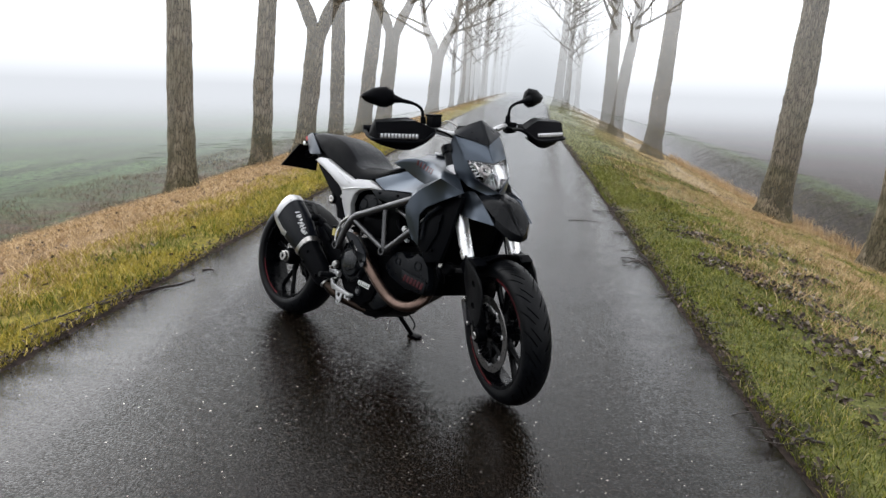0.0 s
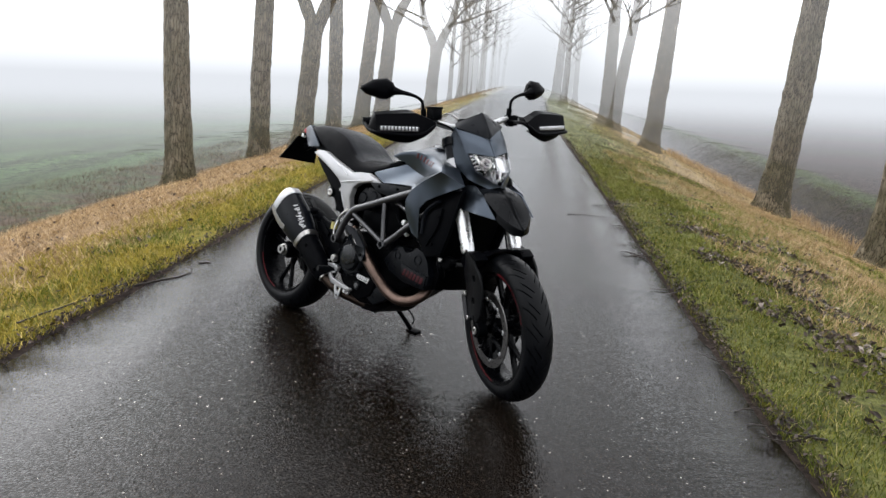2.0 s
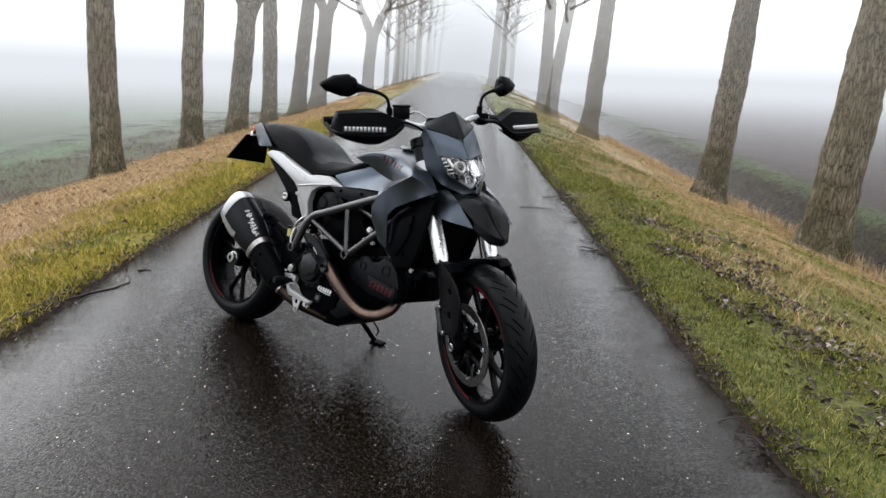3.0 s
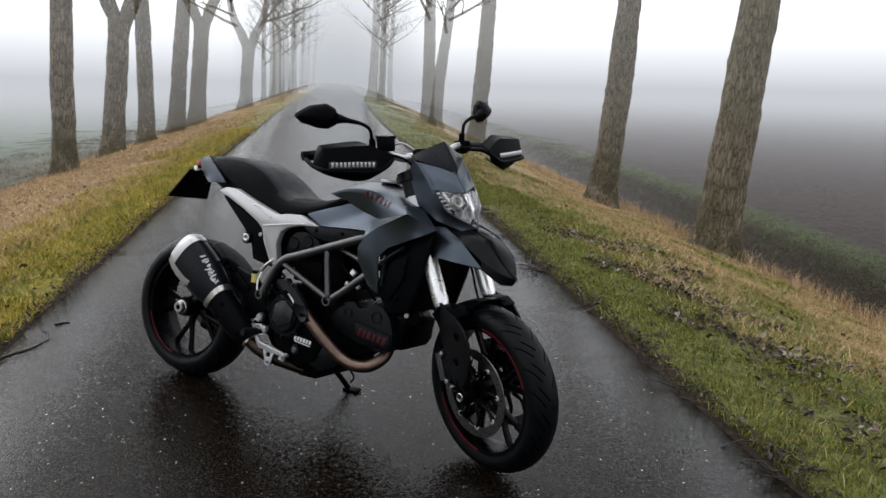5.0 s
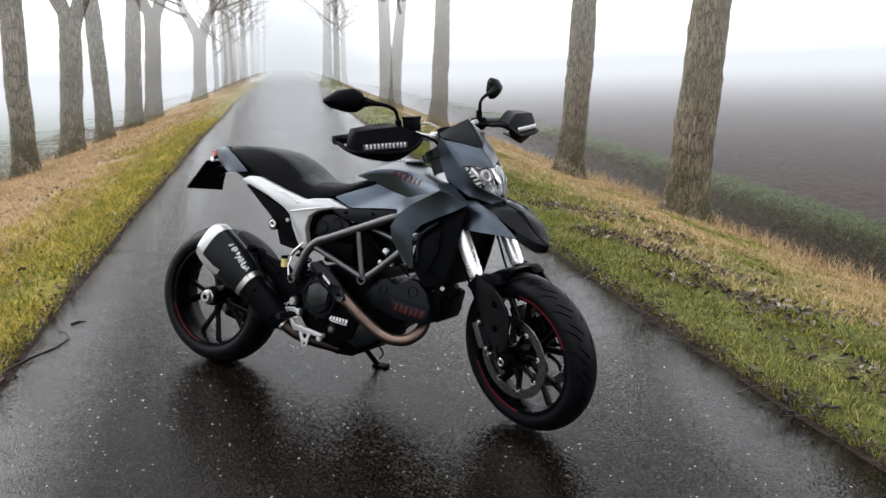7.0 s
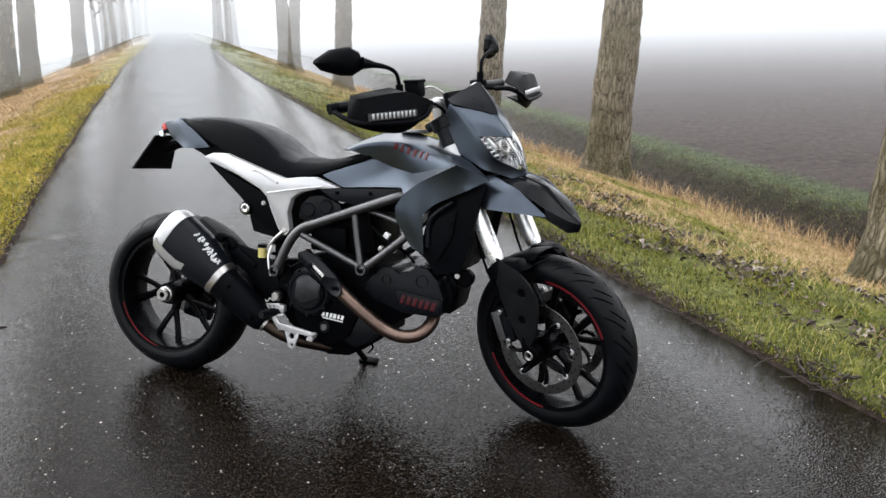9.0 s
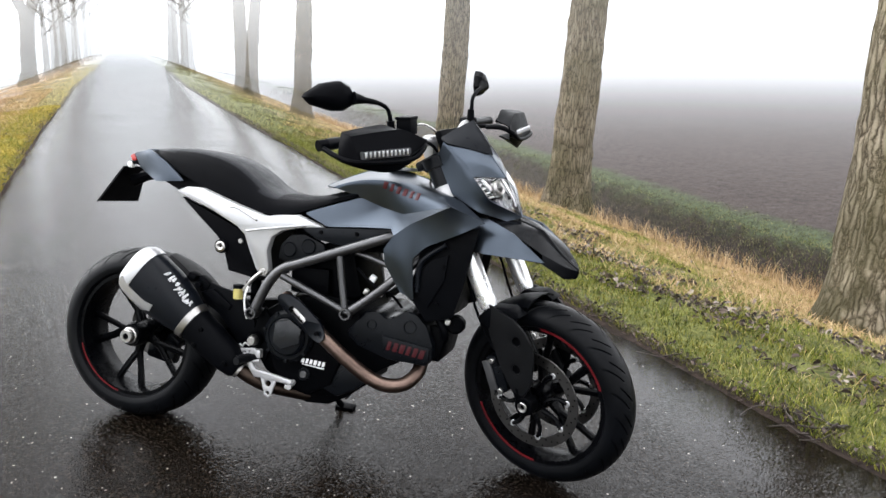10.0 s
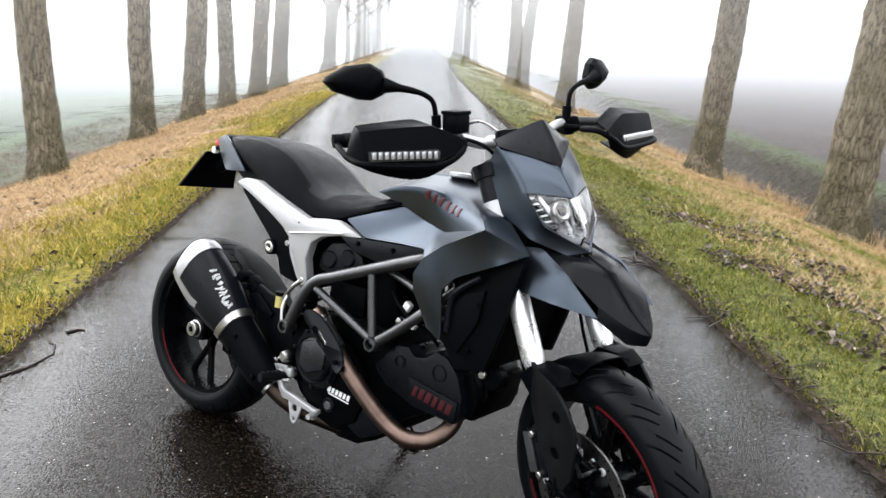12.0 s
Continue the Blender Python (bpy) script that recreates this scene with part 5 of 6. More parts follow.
part("under_tail", loft([[(0.0, -0.045, 0.94), (0.0, 0.045, 0.94), (0.0, 0.045, 0.975), (0.0, -0.045, 0.975)], [(0.25, -0.11, 0.845), (0.25, 0.11, 0.845), (0.25, 0.11, 0.92), (0.25, -0.11, 0.92)], [(0.5, -0.12, 0.72), (0.5, 0.12, 0.72), (0.5, 0.12, 0.83), (0.5, -0.12, 0.83)]]), M_BLACK, bike)
part("plate_holder", join(loft([[(-0.125 + d, -0.120, 0.806), (-0.150 + d, 0.135, 0.800), (-0.075 + d, 0.085, 0.940), (-0.055 + d, -0.070, 0.938)] for d in (0.0, -0.008)]), pipe([(0.06, 0, 0.925), (-0.01, 0, 0.91), (-0.07, 0, 0.885)], 0.022, 10), pipe([(-0.075, -0.03, 0.93), (-0.04, -0.035, 0.955), (0.0, -0.03, 0.945)], 0.008, 8)), M_BLACK, bike, "black number plate holder")
part("plate_lamp", block((-0.055, -0.035, 0.945), (0.02, 0.02, 0.022), 0.005), M_WHITE, bike)

# ---- silver sub-frame castings, with the black panel inside ----
SUB = [(0.222, 0.868), (0.262, 0.884), (0.322, 0.884), (0.464, 0.838), (0.575, 0.806), (0.625, 0.814), (0.690, 0.818), (0.742, 0.800), (0.786, 0.784), (0.700, 0.776), (0.640, 0.762), (0.602, 0.738), (0.588, 0.690), (0.592, 0.620), (0.578, 0.602), (0.556, 0.602), (0.540, 0.628), (0.520, 0.690), (0.498, 0.738), (0.470, 0.762), (0.380, 0.804), (0.300, 0.836)]
for sg in (-1, 1):
    def swell(x, z, s=sg):
        return s * (0.014 * math.exp(-((x - 0.62) / 0.14) ** 2) - 0.05 * max(0, 0.45 - x) - (0.012 if z < 0.66 else 0))

    sub = part("subframe_casting", plate_shape(SUB, sg * 0.136, sg * 0.168, 0.007, (), swell), M_SILVER, bike, "satin silver cast sub-frame plate")
    part("casting_rib", pipe([(0.44, sg * 0.171, 0.828), (0.47, sg * 0.176, 0.826), (0.545, sg * 0.181, 0.790)], 0.0035, 8), M_SILVER, sub)
    part("casting_rib", pipe([(0.505, sg * 0.174, 0.752), (0.60, sg * 0.184, 0.768), (0.72, sg * 0.176, 0.786)], 0.0035, 8), M_SILVER, sub)
    part("casting_bolt", join(drum((0.573, 0.622), 0.0165, sg * 0.155, sg * 0.172, 24), drum((0.573, 0.622), 0.008, sg * 0.155, sg * 0.176, 12)), M_STEEL, sub, "steel bolt")
    part("rear_side_cover", plate_shape([(0.232, 0.848), (0.300, 0.822), (0.470, 0.748), (0.500, 0.722), (0.545, 0.62), (0.530, 0.60), (0.480, 0.62), (0.430, 0.655), (0.375, 0.722), (0.310, 0.778)], sg * 0.115, sg * 0.142, 0.005), M_BLACK, bike)
    part("cover_bolt", drum((0.470, 0.712), 0.009, sg * 0.142, sg * 0.150, 16), M_STEEL, bike)
    part("peg_bracket", join(drum((0.395, 0.688), 0.024, sg * 0.10, sg * 0.150, 24), drum((0.425, 0.68), 0.018, sg * 0.09, sg * 0.125, 16)), M_BLACK, bike)
    part("bracket_cap", lathe([(0.004, sg * 0.150), (0.012, sg * 0.154), (0.018, sg * 0.152), (0.018, sg * 0.146), (0.004, sg * 0.146)], (0.395, 0.688), 24), M_STEEL, bike, "bright round cap")

# ---- trellis frame ----
for sg in (-1, 1):
    y = sg * 0.188
    tubes = (("main_tube", [(0.550, y, 0.478), (0.580, y, 0.545), (0.612, y, 0.600), (0.655, y, 0.640), (0.72, y, 0.664), (0.90, y, 0.730), (1.035, sg * 0.180, 0.780), (1.16, sg * 0.10, 0.83)], 0.0168),
             ("strut", [(0.650, y, 0.615), (0.770, y, 0.565), (0.885, y, 0.516)], 0.0115), ("strut", [(0.850, y, 0.705), (0.862, y, 0.62), (0.878, y, 0.525)], 0.0115),
             ("strut", [(0.888, y, 0.516), (0.96, y, 0.570), (1.03, sg * 0.184, 0.630), (1.14, sg * 0.14, 0.74)], 0.0150), ("strut", [(0.895, sg * 0.16, 0.712), (0.95, sg * 0.17, 0.700), (1.01, sg * 0.18, 0.683)], 0.0105))
    for nm, pts, r in tubes:
        part(nm, pipe(pts, r, 16, 6), M_TUBE, bike, "graphite painted steel tube")
    for x, z in ((0.550, 0.480), (0.886, 0.514)):
        part("frame_boss", lathe([(0.013, y - sg * 0.02), (0.020, y - sg * 0.02), (0.0205, y + sg * 0.018), (0.0185, y + sg * 0.022), (0.014, y + sg * 0.022), (0.013, y)], (x, z), 28), M_TUBE, bike)
        part("boss_core", drum((x, z), 0.0135, y - sg * 0.02, y + sg * 0.010, 16), M_DARK, bike)

# ---- engine ----
CASE = [(0.545, 0.47), (0.540, 0.33), (0.580, 0.275), (0.645, 0.232), (0.735, 0.205), (0.835, 0.215), (0.905, 0.262), (1.01, 0.335), (1.06, 0.36), (1.05, 0.42), (0.93, 0.46), (0.90, 0.55), (0.80, 0.56), (0.66, 0.54)]
engine = part("crankcase", plate_shape(CASE, -0.145, 0.15, 0.018), M_DARK, bike, "black engine block")
part("case_cover", plate_shape([(0.625, 0.30), (0.665, 0.245), (0.76, 0.225), (0.835, 0.265), (0.865, 0.34), (0.845, 0.42), (0.79, 0.475), (0.70, 0.505), (0.625, 0.475), (0.595, 0.40)], -0.145, -0.178, 0.012), M_DARK, engine)
part("clutch_cover", join(drum((0.682, 0.415), 0.088, -0.17, -0.198, 48, 0.012), drum((0.682, 0.415), 0.066, -0.195, -0.210, 40, 0.010)), M_COVER, engine, "dark grey clutch cover")
for k in range(7):
    a = radians(51 * k + 15)
    part("cover_bolt", drum((0.682 + 0.082 * math.cos(a), 0.415 + 0.082 * math.sin(a)), 0.006, -0.195, -0.204, 10, 0.001), M_COVER, engine)
part("clutch_facet", plate_shape([(0.640, 0.395), (0.672, 0.375), (0.735, 0.40), (0.742, 0.45), (0.70, 0.478), (0.648, 0.462)], -0.209, -0.219, 0.006), M_FACET, engine, "grey faceted cover boss")
part("sump", loft([[(x, -w, z0), (x, w, z0), (x, w * 1.1, z1), (x, -w * 1.1, z1)] for x, w, z0, z1 in ((0.61, 0.07, 0.235, 0.27), (0.66, 0.095, 0.190, 0.25), (0.72, 0.105, 0.172, 0.25), (0.80, 0.105, 0.176, 0.25), (0.86, 0.095, 0.205, 0.26), (0.95, 0.07, 0.27, 0.32))]), M_DARK, engine)
part("lower_cover", plate_shape([(0.80, 0.250), (0.855, 0.226), (0.915, 0.255), (0.985, 0.310), (0.93, 0.34), (0.86, 0.34)], -0.145, -0.168, 0.008), M_COVER, engine)
sight = part("oil_sight", drum((0.742, 0.292), 0.021, -0.176, -0.186, 24), M_COVER, engine)
part("sight_plug", drum((0.742, 0.292), 0.012, -0.184, -0.190, 20), M_SHIELD, sight, "grey metal plug")
for k in range(6):
    mark = strokes(k, 0.0135, 0.016, 0.0016)
    mark.transform(Matrix.Translation((0.735 + 0.0148 * k, -0.1785, 0.338 - 0.0012 * k)) @ Euler((0, radians(6), 0)).to_matrix().to_4x4())
    part("case_lettering", mark, M_WHITE, engine, "white lettering")
part("case_lettering", block((0.772, -0.1785, 0.3215), (0.080, 0.0016, 0.0035), 0.0004, (0, 6, 0)), M_WHITE, engine)
HEAD = [(0.875, 0.445), (0.915, 0.495), (0.945, 0.525), (0.985, 0.527), (1.01, 0.507), (1.045, 0.515), (1.075, 0.540), (1.115, 0.530), (1.150, 0.495), (1.172, 0.44), (1.172, 0.395), (1.155, 0.365), (1.02, 0.372), (0.92, 0.405)]
head = part("cylinder_head", plate_shape(HEAD, -0.165, 0.14, 0.010), M_COVER, bike, "dark grey cylinder head cover")
for x, z, r in ((0.965, 0.482, 0.017), (1.095, 0.487, 0.022), (1.125, 0.425, 0.012)):
    part("head_plug", lathe([(0.001, -0.163), (r - 0.004, -0.163), (r - 0.003, -0.169), (r, -0.169), (r, -0.160), (0.001, -0.160)], (x, z), 28), M_COVER, head)
part("lettering_plate", plate_shape([(1.005, 0.452), (1.165, 0.428), (1.162, 0.378), (1.012, 0.395)], -0.166, -0.172, 0.002), M_COVER, head)
for k in range(6):
    mark = strokes(k + 1, 0.021, 0.030, 0.0016)
    mark.transform(Matrix.Translation((1.030 + 0.0222 * k, -0.1722, 0.421 - 0.0031 * k)) @ Euler((0, radians(8), 0)).to_matrix().to_4x4())
    part("head_lettering", mark, M_REDDARK, head, "dull red lettering")
part("head_front", block((1.165, -0.02, 0.435), (0.07, 0.22, 0.12), 0.02, (0, 12, 0)), M_DARK, head)
part("rear_cylinder", block((0.79, 0.0, 0.63), (0.20, 0.24, 0.20), 0.02, (0, -14, 0)), M_DARK, bike)
part("belt_cover", join(plate_shape([(0.612, 0.665), (0.622, 0.715), (0.655, 0.748), (0.705, 0.755), (0.74, 0.742), (0.775, 0.728), (0.79, 0.69), (0.75, 0.665), (0.68, 0.65)], -0.125, -0.150, 0.006), drum((0.655, 0.700), 0.026, -0.148, -0.156, 28, 0.004), drum((0.725, 0.715), 0.026, -0.148, -0.156, 28, 0.004)), M_COVER, bike, "dark belt cover")
part("upper_trim", plate_shape([(0.70, 0.780), (0.795, 0.784), (0.92, 0.792), (1.03, 0.798), (0.96, 0.752), (0.86, 0.728), (0.76, 0.742)], -0.150, -0.172, 0.005), M_SATIN, bike)
for x, z in ((0.775, 0.768), (0.90, 0.772)):
    part("trim_bolt", drum((x, z), 0.007, -0.170, -0.178, 12), M_DARK, bike)
part("side_stop", block((0.73, -0.12, 0.60), (0.14, 0.05, 0.09), 0.012), M_DARK, bike)
for x, z, w in ((0.955, 0.628, 0.022), (0.985, 0.585, 0.018), (0.935, 0.585, 0.016)):
    part("sensor_plug", block((x, -0.150, z), (w, 0.02, w * 1.3), 0.006, (0, 30, 0)), M_WHITE if w > 0.017 else M_STEEL, bike, "pale sensor plug")
part("coil_wire", pipe([(0.90, -0.15, 0.66), (0.94, -0.165, 0.63), (0.98, -0.16, 0.60), (1.02, -0.14, 0.58), (1.05, -0.12, 0.54)], 0.005, 8), M_BLACK, bike)
part("coolant_hose", pipe([(1.17, -0.12, 0.53), (1.20, -0.13, 0.48), (1.19, -0.10, 0.44), (1.14, -0.06, 0.40)], 0.014, 12), M_BLACK, bike)
part("horn", drum((1.235, 0.505), 0.030, -0.10, -0.14, 24, 0.006), M_DARK, bike)
part("hose_clip", drum((1.215, 0.515), 0.010, -0.145, -0.158, 14), M_STEEL, bike)

# ---- exhaust ----
part("header_pipe", pipe([(0.662, -0.178, 0.545), (0.690, -0.192, 0.528), (0.720, -0.202, 0.508), (0.810, -0.214, 0.440), (0.900, -0.214, 0.372), (0.975, -0.208, 0.322), (1.035, -0.195, 0.298), (1.088, -0.165, 0.302), (1.120, -0.120, 0.338), (1.118, -0.080, 0.395)], 0.0232, 20, 8), M_BRONZE, bike, "heat-tinted bronze exhaust pipe")
bm_s = bmesh.new()
outer = [(0.108 * math.copysign(abs(math.cos(t)) ** 0.7, math.cos(t)), 0.040 * math.copysign(abs(math.sin(t)) ** 0.8, math.sin(t))) for t in [2 * math.pi * k / 28 for k in range(28)]]
ed_s = []
for lp in (outer, [(-0.052, 0.010), (-0.044, 0.015), (0.012, 0.015), (0.020, 0.010), (0.020, -0.010), (0.012, -0.015), (-0.044, -0.015), (-0.052, -0.010)]):
    vs = [bm_s.verts.new((x, 0, z)) for x, z in lp]
    ed_s += [bm_s.edges.new((vs[i], vs[(i + 1) % len(vs)])) for i in range(len(vs))]
bmesh.ops.triangle_fill(bm_s, edges=ed_s, use_beauty=True)
ex = bmesh.ops.extrude_face_region(bm_s, geom=bm_s.faces[:])
bmesh.ops.translate(bm_s, vec=(0, -0.008, 0), verts=[v for v in ex["geom"] if isinstance(v, bmesh.types.BMVert)])
for v in bm_s.verts:
    v.co.y += 0.020 * (v.co.z / 0.040) ** 2
bmesh.ops.recalc_face_normals(bm_s, faces=bm_s.faces[:])
bm_s.transform(Matrix.Translation((0.752, -0.2440, 0.494)) @ Euler((0, radians(38), radians(-4))).to_matrix().to_4x4() @ Matrix.Diagonal((0.96, 1, 0.78, 1)))
part("pipe_shield", bm_s, M_SATIN, bike, "dark slotted pipe shield")
part("pipe_sleeve", pipe([(0.690, -0.1965, 0.530), (0.722, -0.2045, 0.508), (0.775, -0.2115, 0.468)], 0.0285, 20, 4), M_STEEL, bike, "bright steel sleeve under the pipe shield")
part("shield_bolt", drum((0.810, 0.450), 0.008, -0.246, -0.256, 14), M_DARK, bike)
part("link_pipe", pipe([(0.78, -0.06, 0.185), (0.68, -0.11, 0.205), (0.585, -0.165, 0.235), (0.505, -0.195, 0.285), (0.44, -0.205, 0.335)], 0.024, 18), M_LINK, bike, "dark brown link pipe")
part("link_collar", pipe([(0.515, -0.192, 0.278), (0.500, -0.196, 0.289)], 0.032, 20, 2), M_STEEL, bike)
AX0, AX1 = Vector((0.490, -0.195, 0.300)), Vector((0.098, -0.205, 0.610))
sil_dir = (AX1 - AX0).normalized()
across = Vector((0, -1, 0))
across = (across - sil_dir * across.dot(sil_dir)).normalized()
upward = across.cross(sil_dir)
if upward.z < 0:
    upward = -upward


def oval(t, a, b, power=0.75, shift=0.0, n=28):
    c = AX0 + (AX1 - AX0) * t + upward * shift
    a, b = a * (0.84 + 0.20 * min(max((t - 0.40) / 0.28, 0.0), 1.0)), b * 0.90
    return [tuple(c + upward * (a * math.copysign(abs(math.cos(q)) ** power, math.cos(q))) + across * (b * math.copysign(abs(math.sin(q)) ** power, math.sin(q)))) for q in [2 * math.pi * k / n for k in range(n)]]


silencer = part("silencer", loft([oval(0.40, 0.070, 0.054), oval(0.45, 0.076, 0.058), oval(0.55, 0.086, 0.064), oval(0.70, 0.092, 0.066), oval(0.86, 0.091, 0.066), oval(0.91, 0.089, 0.065)], ), M_SATIN, bike, "matt black stubby silencer", flat_angle=28)
part("silencer_cap", loft([oval(0.885, 0.0935, 0.0685), oval(0.92, 0.0935, 0.0685), oval(0.96, 0.089, 0.063), oval(0.993, 0.075, 0.051), oval(1.005, 0.056, 0.038), oval(1.0, 0.044, 0.031), oval(0.975, 0.038, 0.027)]), M_SILVER, silencer, "silver silencer end cap")
part("cap_tongue", loft([[tuple(AX0 + (AX1 - AX0) * t + upward * (1.06 * u) + across * (0.94 * c)) for u, c in ((-0.046 - d, 0.0645), (-0.072 - d, 0.057), (-0.087 - d, 0.043), (-0.095 - d, 0.021), (-0.097 - d, 0.0), (-0.098 - d, -0.03), (-0.060 - d, -0.01))] for t, d in ((0.96, -0.014), (0.91, -0.006), (0.83, -0.004), (0.73, -0.006), (0.66, -0.018))]), M_SILVER, silencer, "silver cap tongue")
part("silencer_outlet", loft([oval(0.985, 0.034, 0.024), oval(0.978, 0.010, 0.008)]), M_DARK, silencer)
part("silencer_band", loft([oval(0.385, 0.073, 0.057), oval(0.39, 0.077, 0.061), oval(0.435, 0.080, 0.063), oval(0.44, 0.077, 0.060)]), M_STEEL, silencer, "bright steel band")
hs = part("heat_shield", loft([oval(-0.06, 0.034, 0.036), oval(-0.03, 0.050, 0.044), oval(0.06, 0.062, 0.050), oval(0.22, 0.068, 0.054), oval(0.385, 0.071, 0.056)]), M_BLACK, silencer, "black heat shield")
for t, u in ((0.30, 0.030), (0.27, -0.035), (0.03, 0.0)):
    c = AX0 + (AX1 - AX0) * t + upward * u * 0.9 + across * 0.0405
    b = drum((0, 0), 0.0085, 0.0, -0.012, 14)
    b.transform(Matrix.Translation(c))
    part("shield_screw", b, M_DARK, hs)
rngl = random.Random(5)
for k in range(9):
    t = 0.475 + 0.031 * k
    skin = oval(t, 0.079 + 0.013 * min((t - 0.45) / 0.2, 1.0), 0.0595 + 0.0065 * min((t - 0.45) / 0.2, 1.0))
    here, beside = Vector(skin[3]), Vector(skin[2])
    tangent = (beside - here).normalized()
    out = sil_dir.cross(tangent).normalized()
    if out.dot(across) < 0:
        out = -out
    mark = join(*[block((rngl.uniform(-0.005, 0.005), 0, rngl.uniform(-0.007, 0.007)), (0.0055, 0.0016, rngl.uniform(0.012, 0.024)), 0.0004, (0, rngl.uniform(-35, 35), 0)) for _ in range(3)])
    mark.transform(Matrix.Translation(here + out * 0.001) @ Matrix((sil_dir, -out, tangent)).transposed().to_4x4())
    part("silencer_lettering", mark, M_WORN, silencer, "worn white lettering")
part("silencer_bracket", join(block((0.335, -0.135, 0.555), (0.05, 0.04, 0.035), 0.008, (0, 35, 0)), block((0.30, -0.15, 0.575), (0.03, 0.05, 0.03), 0.008, (0, 35, 0)), drum((0.325, 0.548), 0.011, -0.15, -0.172, 14)), M_BLACK, bike)

# ---- rear hugger, brackets, pegs, shock, stand ----
rings = []
for k in range(15):
    f = k / 14
    a, h, mid = radians(8 + 57 * f), 0.085 * (1 - 0.62 * f ** 2.2), -0.034 * f ** 2
    rings.append([(RX + r * math.cos(a), mid + h * w, RZ + r * math.sin(a)) for r, w in ((0.325, -1.0), (0.342, -0.82), (0.348, 0.0), (0.342, 0.82), (0.325, 1.0), (0.320, 0.97), (0.336, 0.78), (0.342, 0.0), (0.336, -0.78), (0.320, -0.97))])
part("rear_hugger", loft(rings), M_GUARD, bike, "black tapering rear hugger")
part("hugger_arm", join(plate_shape([(0.315, 0.535), (0.345, 0.565), (0.40, 0.545), (0.47, 0.53), (0.50, 0.50), (0.535, 0.445), (0.545, 0.385), (0.525, 0.335), (0.495, 0.340), (0.455, 0.385), (0.40, 0.45), (0.35, 0.48)], -0.125, -0.150, 0.008), plate_shape([(0.33, 0.525), (0.38, 0.54), (0.45, 0.49), (0.44, 0.47), (0.38, 0.495)], -0.150, -0.160, 0.004)), M_BLACK, bike, "black plastic arm")
part("peg_bolt", join(lathe([(0.001, -0.196), (0.012, -0.196), (0.0165, -0.190), (0.0185, -0.180), (0.0185, -0.155), (0.001, -0.155)], (0.549, 0.384), 28)), M_STEEL, bike, "bright steel pivot cap")
part("pivot_ring", lathe([(0.019, -0.150), (0.026, -0.150), (0.027, -0.170), (0.024, -0.176), (0.019, -0.174)], (0.549, 0.384), 28), M_DARK, bike)
part("heel_guard", plate_shape([(0.575, 0.50), (0.60, 0.46), (0.60, 0.36), (0.585, 0.31), (0.545, 0.32), (0.53, 0.36), (0.545, 0.44)], -0.140, -0.158, 0.006), M_DARK, bike)
peg = part("foot_peg", join(pipe([(0.555, -0.170, 0.325), (0.545, -0.21, 0.326), (0.535, -0.262, 0.328)], [0.012, 0.014, 0.013], 12, 4), *[block((0.546 - 0.010 * k / 3, -0.200 - 0.016 * k, 0.338), (0.020, 0.006, 0.010), 0.002) for k in range(4)]), M_RUBBER, bike, "ribbed black foot peg")
part("peg_mount", block((0.558, -0.168, 0.338), (0.040, 0.028, 0.030), 0.008), M_SILVER, peg, "silver peg mount")
part("foot_peg", pipe([(0.555, 0.170, 0.325), (0.545, 0.21, 0.326), (0.535, 0.262, 0.328)], [0.012, 0.014, 0.013], 12, 4), M_RUBBER, bike)
lever = part("brake_pedal", plate_shape([(0.533, 0.322), (0.550, 0.322), (0.570, 0.291), (0.600, 0.287), (0.704, 0.268), (0.714, 0.259), (0.700, 0.252), (0.600, 0.264), (0.566, 0.263), (0.548, 0.288)], -0.184, -0.197, 0.0035), M_SILVER, bike, "flat silver brake pedal")
part("pedal_tab", plate_shape([(0.588, 0.268), (0.648, 0.262), (0.630, 0.206), (0.618, 0.198), (0.605, 0.206)], -0.186, -0.193, 0.002, ((0.618, 0.213, 0.0065), (0.618, 0.246, 0.0105))), M_SILVER, lever, "silver drilled pedal tab")
part("pedal_tip", pipe([(0.706, -0.184, 0.261), (0.712, -0.205, 0.259), (0.714, -0.232, 0.258)], [0.009, 0.0075, 0.0085], 12, 3), M_SILVER, lever, "silver pedal tip")
part("pedal_stop", block((0.690, -0.190, 0.243), (0.022, 0.014, 0.013), 0.003, (0, 15, 0)), M_SILVER, lever)
part("peg_plate", plate_shape([(0.505, 0.352), (0.560, 0.358), (0.563, 0.343), (0.548, 0.330), (0.512, 0.332)], -0.176, -0.184, 0.002, ((0.522, 0.342, 0.0045), (0.540, 0.344, 0.0045))), M_SILVER, peg, "silver drilled peg plate")
part("peg_edge", pipe([(0.520, -0.186, 0.330), (0.535, -0.190, 0.318), (0.560, -0.192, 0.316), (0.580, -0.188, 0.320)], 0.0045, 8), M_SILVER, peg)
part("return_spring", pipe([(0.500, -0.178, 0.366), (0.512, -0.182, 0.360), (0.520, -0.180, 0.372), (0.535, -0.176, 0.362)], 0.0028, 8), M_STEEL, peg)
part("brake_cup", lathe([(0.001, -0.018), (0.0165, -0.018), (0.0165, 0.018), (0.001, 0.018)], (0, 0), 24), M_YELLOW, bike, "yellowish brake fluid cup").matrix_local = Matrix.Translation((0.470, -0.150, 0.532)) @ Euler((radians(90), 0, 0)).to_matrix().to_4x4()
part("cup_lid", lathe([(0.001, -0.006), (0.018, -0.006), (0.018, 0.006), (0.001, 0.006)], (0, 0), 24), M_BLACK, bike).matrix_local = Matrix.Translation((0.470, -0.150, 0.556)) @ Euler((radians(90), 0, 0)).to_matrix().to_4x4()
